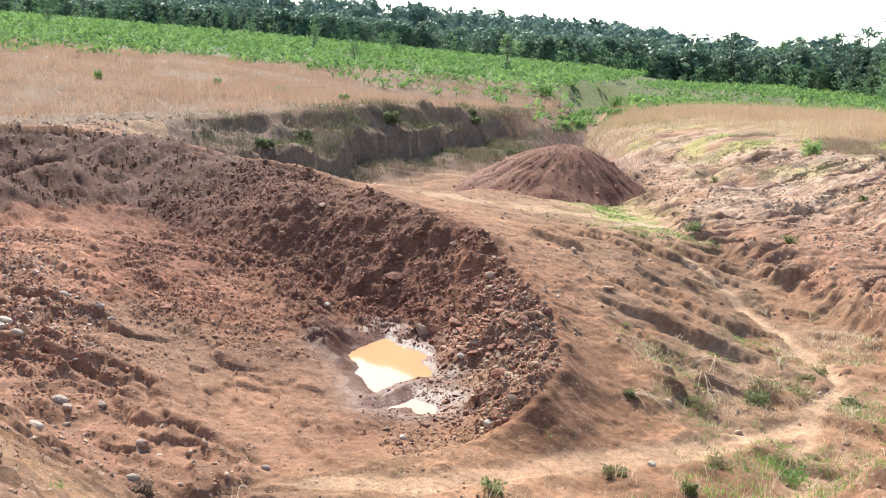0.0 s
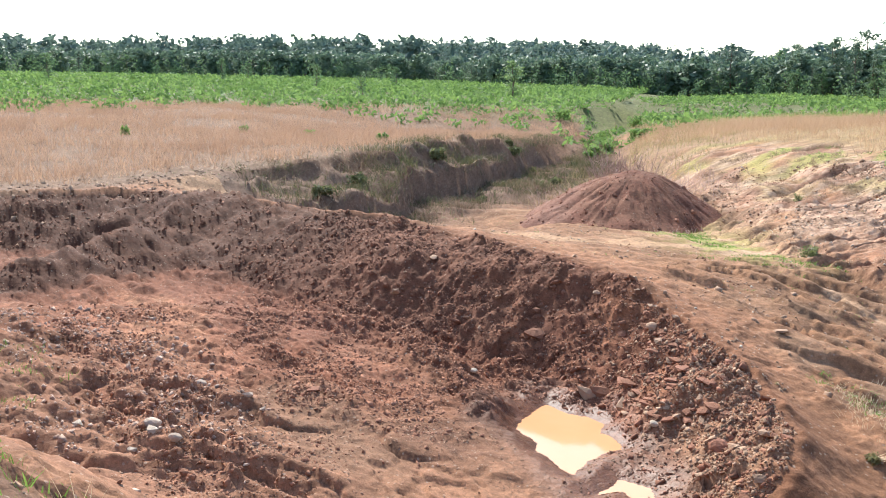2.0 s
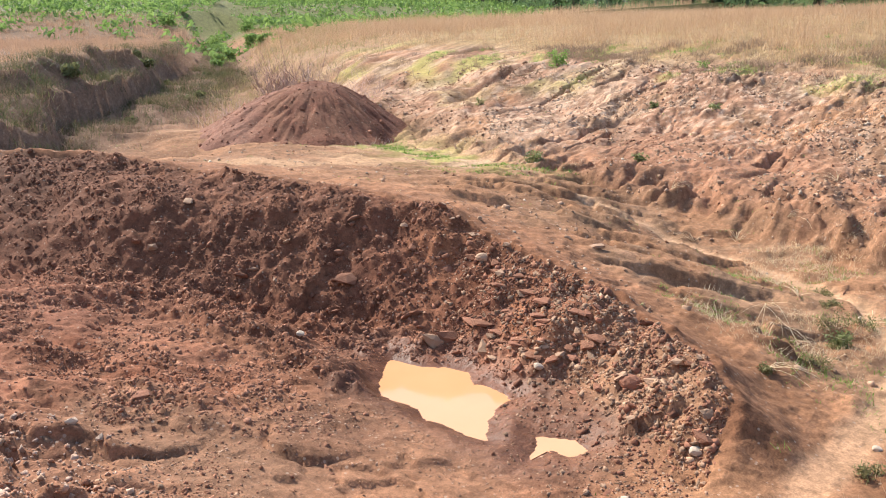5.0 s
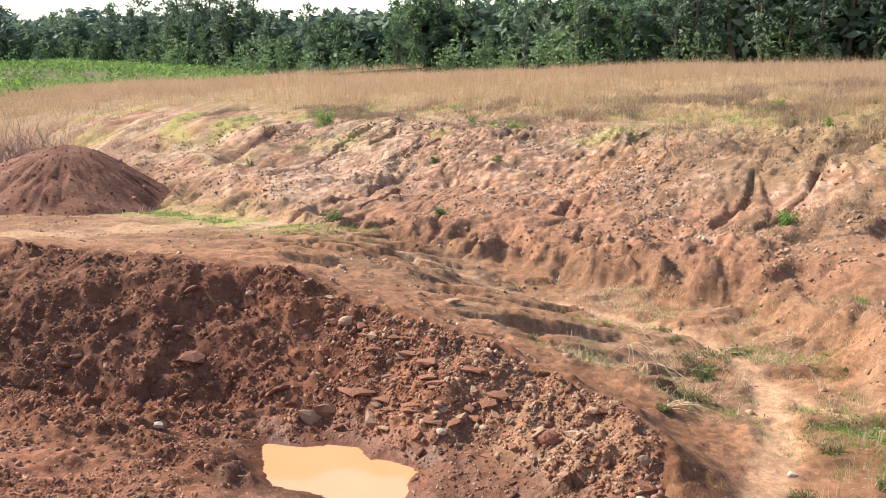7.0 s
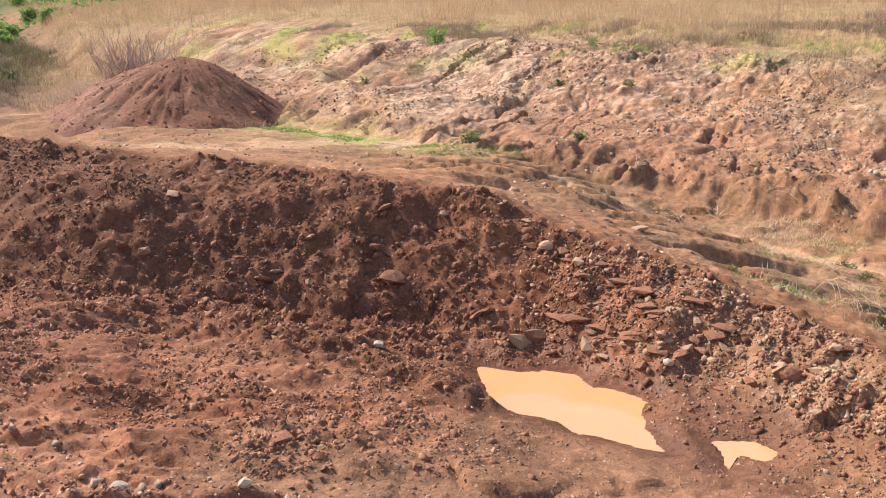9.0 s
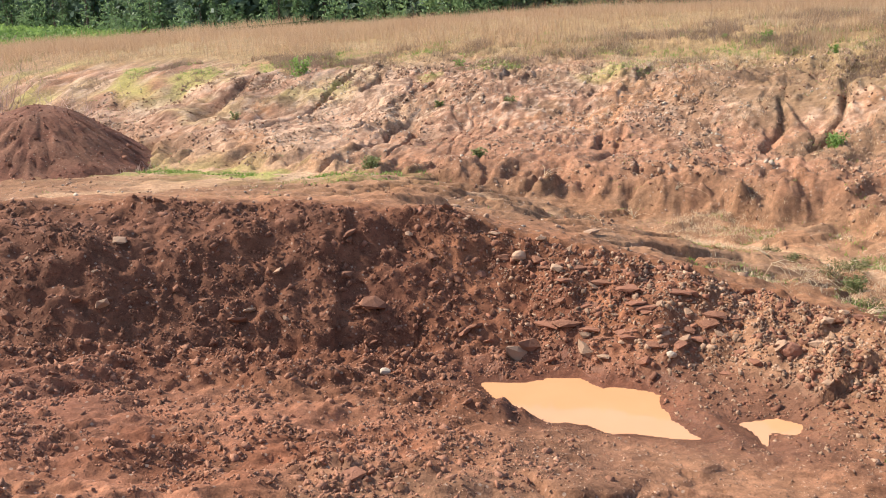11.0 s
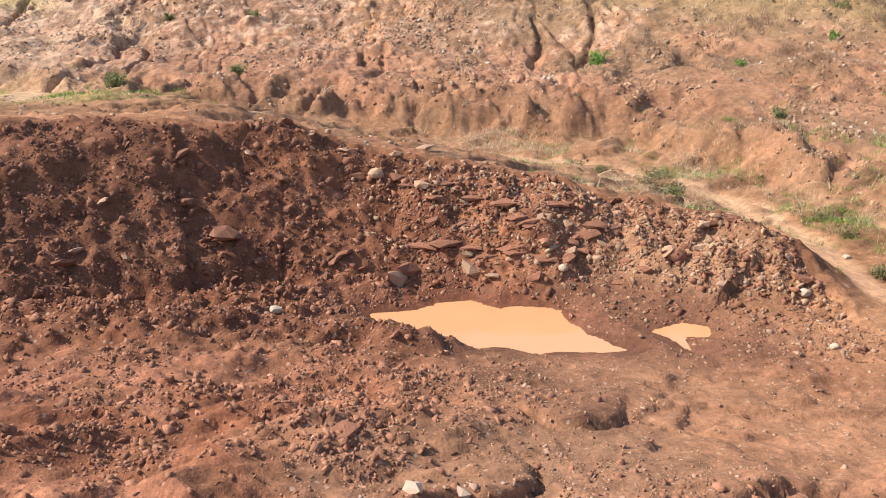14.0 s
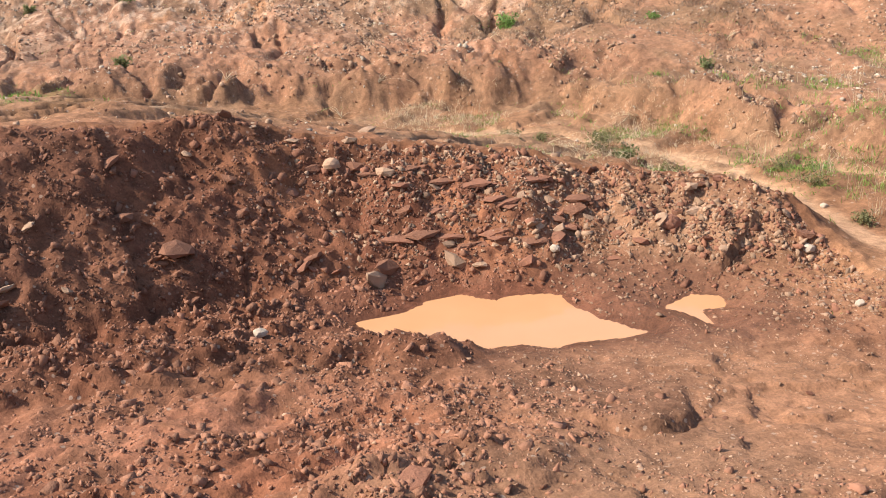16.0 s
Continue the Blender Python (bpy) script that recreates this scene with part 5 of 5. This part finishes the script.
stuff("weeds", blades(co, np.full(len(co), 0.12), 0.006, 0.5, 8, 0.06, "", 2, 80), GREEN_GRASS, "short green grass on the berm", "weeds")
co, i = scatter(64000, -22, 20, 4, 30, lambda X, Y, i: (1 - i["front"]) * i["edge"] * (1 - i["heap"]) * smooth(-0.05, 0.4, fbm(X, Y, 1.5, 4, 439)) * (0.18 + 0.80 * smooth(0, 6, X) + 0.45 * smooth(-7, -11, X) + 0.8 * i["cutw"] + 0.6 * smooth(19, 21.5, i["u"] + 0.3 * np.clip(X, 0, 10))), 83)
stuff("dead_weeds", blades(co, 0.07 + 0.20 * smooth(14, 22, i["u"] + 0.4 * np.clip(co[:, 0], 0, 10)), 0.007, 0.7, 7, 0.07, "", 1, 84), DEAD_WEED, "grey-brown dead weeds matted over the hillside", "weeds")
co, i = scatter(20000, -26, -3, 8, 24, lambda X, Y, i: np.exp(-((i["e"] + 1.2) / 1.2) ** 2) * (1 - i["heap"]) * smooth(-0.1, 0.25, fbm(X, Y, 1.4, 3, 441)) * smooth(-3, -6, X) * 0.95, 85)
stuff("weeds", blades(co, np.full(len(co), 0.10), 0.010, 0.8, 6, 0.06, "", 2, 86), GREEN_GRASS, "yellow-green low weeds along the foot of the hill", "weeds")
co, i = scatter(16000, -24, 6, 16, 30, lambda X, Y, i: i["edge"] * smooth(18.5, 20, i["u"]) * smooth(24.5, 22.5, i["u"]) * smooth(0.0, 0.35, fbm(X, Y, 2.2, 3, 241)) * (1 - i["heap"]), 87)
stuff("weeds", blades(co, np.full(len(co), 0.09), 0.008, 0.8, 6, 0.06, "", 2, 88), GREEN_GRASS, "yellow-green moss and weeds on the upper hill", "weeds")
co, i = scatter(30000, -20, 16, 5, 26, lambda X, Y, i: (1 - i["front"]) * (0.2 + 0.8 * i["edge"]) * (1 - smooth(20.5, 22.5, i["u"])) * smooth(-0.1, 0.35, fbm(X, Y, 0.9, 3, 443)) * (1 - i["trail"]) * 0.7, 89)
stuff("clods", rubble(co, sizes(len(co), 0.018, 0.08, 90), CHIP, 91), CLOD, "brown crumbs of earth on the hillside", "clods")
co, i = scatter(5000, 1.5, 8, 1.5, 10, lambda X, Y, i: (1 - i["front"]) * (1 - i["edge"]) * (1 - i["trail"]) * smooth(1.0, 2.0, i["dr"]) * smooth(-0.05, 0.35, fbm(X, Y, 1.1, 3, 447)) * 0.8, 97)
stuff("dead_grass", blades(co, np.full(len(co), 0.13), 0.004, 0.9, 7, 0.07, "", 2, 98), STRAW, "pale dead grass on the slope beside the trail", "grass")
co, i = scatter(5000, 1.5, 8, 1.5, 10, lambda X, Y, i: (1 - i["front"]) * (1 - i["edge"]) * smooth(0.9, 0.3, np.abs(i["trail"] - 0.3)) * smooth(1.0, 2.0, i["dr"]) * smooth(0.1, 0.4, fbm(X, Y, 1.0, 3, 449)) * 0.9, 99)
stuff("weeds", blades(co, np.full(len(co), 0.07), 0.006, 0.8, 7, 0.05, "", 2, 100), GREEN_GRASS, "low green weeds lining the trail", "weeds")
# gully walls
co, i = scatter(30000, -60, -18, 3, 48, lambda X, Y, i: smooth(-6.5, -3, i["kk"]) * smooth(1.5, -0.5, i["kk"]) * (0.2 + 0.8 * smooth(-0.1, 0.3, fbm(X, Y, 2.2, 3, 437))), 81)
stuff("weeds", blades(co, np.full(len(co), 0.45), 0.009, 0.8, 9, 0.22, "", 2, 82), leafy("gully_grass", (0.05, 0.06, 0.025), (0.20, 0.17, 0.075), 0.7, 0.5), "dull green grass hanging on the gully wall", "weeds")


def shrub(x, y, r, h, label, material=GREEN_GRASS, leaf=0.05, n=260, seed=1, name="shrub"):
    g = np.random.default_rng(seed)
    root = new(name)
    root.matrix_world = Matrix.Translation((x, y, height(x, y) - 0.02))
    tagged(root, label, "shrub", group="shrubs")
    vs, fs, V = [], [], []
    for k in range(9):
        a = g.uniform(0, 6.28)
        rr = r * g.uniform(0.3, 0.85)
        tip = np.array([rr * math.cos(a), rr * math.sin(a), h * g.uniform(0.55, 0.9)])
        v2, f2 = tube([(0, 0, 0), tuple(tip * (0.4, 0.4, 0.55)), tuple(tip)], [0.012 * h + 0.004, 0.008 * h + 0.003, 0.002], 4)
        if r > 0.28 or k < 3:
            me = bpy.data.meshes.new("stem")
            me.from_pydata(v2, [], f2)
            me.materials.append(BARK)
            st = new("stem", me)
            st.parent = root
        for q, lift in ((0.9, 0.18), (0.75, 0.45), (0.7, 0.75), (1.0, 1.0)):
            V.append(leaf_cloud(n // 18, tip * (q, q, lift), r * 0.42, 0.7, leaf * 0.8, g, 0.1))
    c, f, s = quads_of(np.concatenate(V))
    lv = new("foliage", mesh_from("foliage", c, f, s, material))
    lv.parent = root
    return root


BUSH = leafy("bush_leaf", (0.10, 0.175, 0.04), (0.24, 0.35, 0.09), 0.55, 2.0)
WALL_LEAF = leafy("wall_leaf", (0.075, 0.085, 0.035), (0.16, 0.165, 0.075), 0.7, 2.0)
WEED_LEAF = leafy("weed_leaf", (0.14, 0.125, 0.055), (0.24, 0.225, 0.10), 0.7, 3.0)
DULL = leafy("dull_leaf", (0.13, 0.15, 0.055), (0.25, 0.26, 0.11), 0.6, 2.0)
shrub(-5.9, 13.2, 0.32, 0.40, "small dull green shrub at the gully head", DULL, 0.05, 300, 3)
shrub(6.1, 12.7, 0.34, 0.36, "small bright green bush on the bare hillside", BUSH, 0.05, 360, 4)
shrub(4.4, 4.6, 0.30, 0.28, "low dark green bush beside the trail", DULL, 0.04, 280, 5)
for k, (x, y, r, h, leafing) in enumerate([(4.37, 3.29, 0.32, 0.20, WEED_LEAF), (4.16, 4.98, 0.40, 0.24, WEED_LEAF), (4.6, 5.4, 0.30, 0.2, WEED_LEAF), (6.71, 2.56, 0.34, 0.16, BUSH), (6.1, 2.0, 0.40, 0.16, WEED_LEAF),
                                      (6.4, 2.9, 0.34, 0.15, WEED_LEAF), (3.86, 2.13, 0.16, 0.09, WEED_LEAF), (5.63, 0.41, 0.2, 0.16, WEED_LEAF), (3.55, 7.3, 0.24, 0.12, WEED_LEAF), (3.9, 6.5, 0.24, 0.1, WEED_LEAF)]):
    shrub(x, y, r, h, "low tangled green weeds beside the sandy trail", leafing, 0.028, 200, 720 + k, "weed_clump")
shrub(4.1, -5.6, 0.2, 0.18, "dark dry weed clump on the washed clay", DEAD_WEED, 0.03, 420, 735, "weed_clump")
shrub(-11.1, 24.8, 0.5, 0.8, "green weed clump at the grass edge", BUSH, 0.07, 260, 6)
shrub(-3.0, 14.25, 0.25, 0.3, "dry grey-green tuft on the hillside", DULL, 0.05, 180, 7)
g = np.random.default_rng(640)
co, i = scatter(900, -22, 16, 6, 27, lambda X, Y, i: (1 - i["front"]) * i["edge"] * (1 - i["heap"]) * 0.5, 641)
for k, c in enumerate(co[:16]):
    shrub(c[0], c[1], g.uniform(0.12, 0.3), g.uniform(0.12, 0.4), "small green weed clump on the hillside", (BUSH, DULL)[k % 2], 0.045, 110, 700 + k, "weed_clump")
co, i = scatter(500, 4.5, 12, -4, 8, lambda X, Y, i: (1 - i["trail"]) * (i["db"] > 1.5) * 0.6, 642)
for k, c in enumerate(co[:16]):
    shrub(c[0], c[1], g.uniform(0.10, 0.22), g.uniform(0.08, 0.2), "low green weed clump beside the sandy trail", DULL, 0.04, 110, 760 + k, "weed_clump")
for k, (x, y, r, h) in enumerate([(-57, 49, 0.8, 1.0), (-60, 51.5, 0.9, 1.3), (-66, 56, 1.1, 1.6), (-53, 46, 0.7, 0.9), (-60, 56, 0.9, 1.1), (-70, 60, 1.1, 1.4), (-46, 38, 0.6, 0.7), (-63, 52, 0.8, 1.1), (-50, 42, 0.6, 0.8), (-54, 51, 0.7, 0.9), (-73, 57, 1.0, 1.3), (-67, 62, 1.0, 1.2)]):
    shrub(x, y, r, h, "green bush at the end of the gully", FERN, 0.14, 420, 780 + k, "bush")
co, i = scatter(300, -50, -20, 4, 40, lambda X, Y, i: smooth(-6, -3.5, i["kk"]) * smooth(0.5, -0.5, i["kk"]), 643)
for k, c in enumerate(co[:14]):
    shrub(c[0], c[1], g.uniform(0.3, 0.55), g.uniform(0.35, 0.7), "dull green bush on the gully wall", WALL_LEAF, 0.13, 170, 800 + k, "bush")
co, i = scatter(300, -60, -25, -20, 30, lambda X, Y, i: smooth(1, 3, i["kk"]) * 0.5, 644)
for k, c in enumerate(co[:8]):
    shrub(c[0], c[1], g.uniform(0.25, 0.5), g.uniform(0.3, 0.6), "green bush in the dry grass", BUSH, 0.12, 170, 850 + k, "bush")


def stalks(x, y, reach, turn, seed, label="bundle of pale dry bent stalks on the ground", n=9):
    g = np.random.default_rng(seed)
    root = new("dry_stalks")
    root.matrix_world = Matrix.LocRotScale((x, y, height(x, y)), Euler((0, 0, radians(turn))), None)
    tagged(root, label, "dry stalks", group="dry stalks")
    for k in range(n):
        a = g.normal(0, 0.5)
        L = reach * g.uniform(0.5, 1.1)
        top = g.uniform(0.05, 0.28) * reach
        pts = [(L * q * math.cos(a * (1 + 0.3 * q)), L * q * math.sin(a * (1 + 0.3 * q)), 0.01 + top * math.sin(math.pi * (0.1 + 0.85 * q)) - 0.02 * q) for q in (0, 0.3, 0.6, 0.85, 1)]
        me = bpy.data.meshes.new("stalk")
        vs, fs = tube(pts, [0.007, 0.006, 0.005, 0.004, 0.002], 4)
        me.from_pydata(vs, [], fs)
        me.materials.append(STRAW)
        ob = new("stalk", me)
        ob.parent = root
    return root


for k, (x, y, r, t) in enumerate([(3.45, 4.25, 1.1, -60), (3.1, 4.9, 0.9, -50), (4.2, 4.2, 0.8, 200), (3.9, 2.2, 0.7, 10), (1.0, 10.2, 1.0, 100), (-1.1, 11.6, 0.9, 60), (0.2, 9.6, 0.8, 150), (2.0, 10.6, 1.0, 40),
                                (5.4, 12.2, 0.8, -20), (2.6, 12.6, 0.8, 130), (9.6, 8.6, 0.9, 20), (6.2, 6.9, 0.8, 170), (7.2, 4.0, 0.7, 90), (4.6, 6.0, 0.8, 30), (3.3, 6.4, 0.7, 120)]):
    stalks(x, y, r, t, 900 + k)


def dead_shrub(x, y, h, seed):
    g = np.random.default_rng(seed)
    root = new("dead_shrub")
    root.matrix_world = Matrix.Translation((x, y, height(x, y) - 0.05))
    tagged(root, "leafless pinkish-grey dead shrub beside the spoil heap", "shrub", group="dead shrubs")
    for k in range(34):
        a, sp = g.uniform(0, 6.28), g.uniform(0.15, 0.75)
        L = h * g.uniform(0.6, 1.1)
        pts = [np.array((0, 0, 0.0))]
        d = np.array((math.cos(a) * sp, math.sin(a) * sp, 1.0))
        for q in range(5):
            pts.append(pts[-1] + d * L / 5 + g.normal(0, 0.04 * L, 3))
        vs, fs = tube([tuple(p) for p in pts], [0.022, 0.018, 0.014, 0.011, 0.009, 0.005], 4)
        for q in (2, 3, 4):
            for _ in range(3):
                tip = pts[q] + g.normal(0, 0.2 * L, 3) + np.array((0, 0, 0.12 * L))
                v2, f2 = tube([tuple(pts[q]), tuple(tip)], [0.011, 0.005], 3)
                fs += [tuple(e + len(vs) for e in f) for f in f2]
                vs += v2
        me = bpy.data.meshes.new("branch")
        me.from_pydata(vs, [], fs)
        me.materials.append(DEAD)
        ob = new("branch", me)
        ob.parent = root
    return root


dead_shrub(-22.8, 20.6, 2.7, 950)
dead_shrub(-23.4, 21.3, 2.5, 951)
dead_shrub(-22.1, 21.2, 2.5, 952)

co, i = scatter(26000, -60, -18, 3, 48, lambda X, Y, i: smooth(-6.5, -3, i["kk"]) * smooth(1.0, -0.5, i["kk"]) * (0.1 + 0.9 * smooth(0.0, 0.35, fbm(X, Y, 2.6, 3, 445))), 95)
stuff("dead_grass", blades(co, np.full(len(co), 0.5), 0.009, 0.7, 8, 0.2, "", 2, 96), DEAD_WEED, "dead brown grass hanging on the gully wall", "grass")

# the lone young tree in the far field
young = tree_meshes("broad", 88)
young[1].materials[0] = YOUNG
tree("broad", young, -120, 83, 6.6, 1.5, "lone pale green young tree in the shrub field", "field trees", 0.4)
for k, (x, y, h) in enumerate([(-150, 60, 5), (-175, 90, 5), (-205, 60, 6), (-110, 50, 4), (-190, 20, 6), (-230, 75, 5)]):
    tree("broad", KINDS[4 + k % 4][1], x, y, h, 1.1, "young green tree standing in the shrub field", "field trees", k)

# dry brush behind the spoil heap and rough grass down the gully mouth
co, i = scatter(9000, -26, -14, 15, 27, lambda X, Y, i: (1 - i["heap"]) * (np.exp(-(((X + 22.5) / 2.4) ** 2 + ((Y - 21.0) / 2.0) ** 2)) + 0.35 * np.exp(-(((X + 14.5) / 1.6) ** 2 + ((Y - 16.0) / 1.2) ** 2))) * 0.9, 701)
stuff("dead_brush", blades(co, 0.3 + 0.8 * smooth(-17, -19, co[:, 0]), 0.009, 0.6, 5, 0.2, "", 2, 702), leafy("pink_brush", (0.30, 0.20, 0.165), (0.50, 0.36, 0.30), 0.7, 1.0), "pinkish grey dry brush behind the spoil heap", "brush")
co, i = scatter(16000, -75, -24, 18, 66, lambda X, Y, i: (1 - i["heap"]) * smooth(14, 8, i["dg"]) * smooth(1.0, 3.0, i["dg"]) * (0.25 + 0.75 * smooth(-0.2, 0.2, fbm(X, Y, 3.0, 3, 455))) * (i["kk"] < -3), 703)
stuff("dry_grass", blades(co, np.full(len(co), 0.42), 0.014, 0.5, 6, 0.25, "", 1, 704), leafy("gully_straw", (0.20, 0.17, 0.075), (0.40, 0.31, 0.17), 0.7, 0.6), "tan and green rough grass along the gully mouth", "grass")
co, i = scatter(4200, -6, 11, -9, -3, lambda X, Y, i: i["wash"] * smooth(0.05, 0.4, fbm(X, Y, 0.9, 3, 457)), 705)
stuff("pebbles", rubble(co, sizes(len(co), 0.014, 0.06, 706), TINY, 707), STONE_TAN, "small pale stones on the washed clay slope", "pebbles")
co, i = scatter(4200, -3, 13, -9, -4, lambda X, Y, i: (i["db"] > 0.9) * smooth(2.2, 1.4, i["db"] - 0.6) * smooth(0.0, 0.35, fbm(X, Y, 1.0, 3, 459)), 708)
stuff("weeds", blades(co, np.full(len(co), 0.10), 0.007, 0.6, 8, 0.06, "", 2, 709), GREEN_GRASS, "green tufts at the foot of the berm", "weeds")
co, i = scatter(24000, -3, 7, -7.5, -1.0, lambda X, Y, i: (i["dp"] > 0.2) * (1 - i["face"]) * (i["db"] > 1.2) * (0.25 + 0.75 * smooth(-0.1, 0.3, fbm(X, Y, 0.9, 3, 461))), 710)
stuff("grit", rubble(co, sizes(len(co), 0.006, 0.028, 711), CHIP, 712), grain("grit_stone", (0.30, 0.185, 0.120), 0.45, 7, 0.9, 0.0, 40, island=True), "fine pale grit on the damp clay floor", "grit")
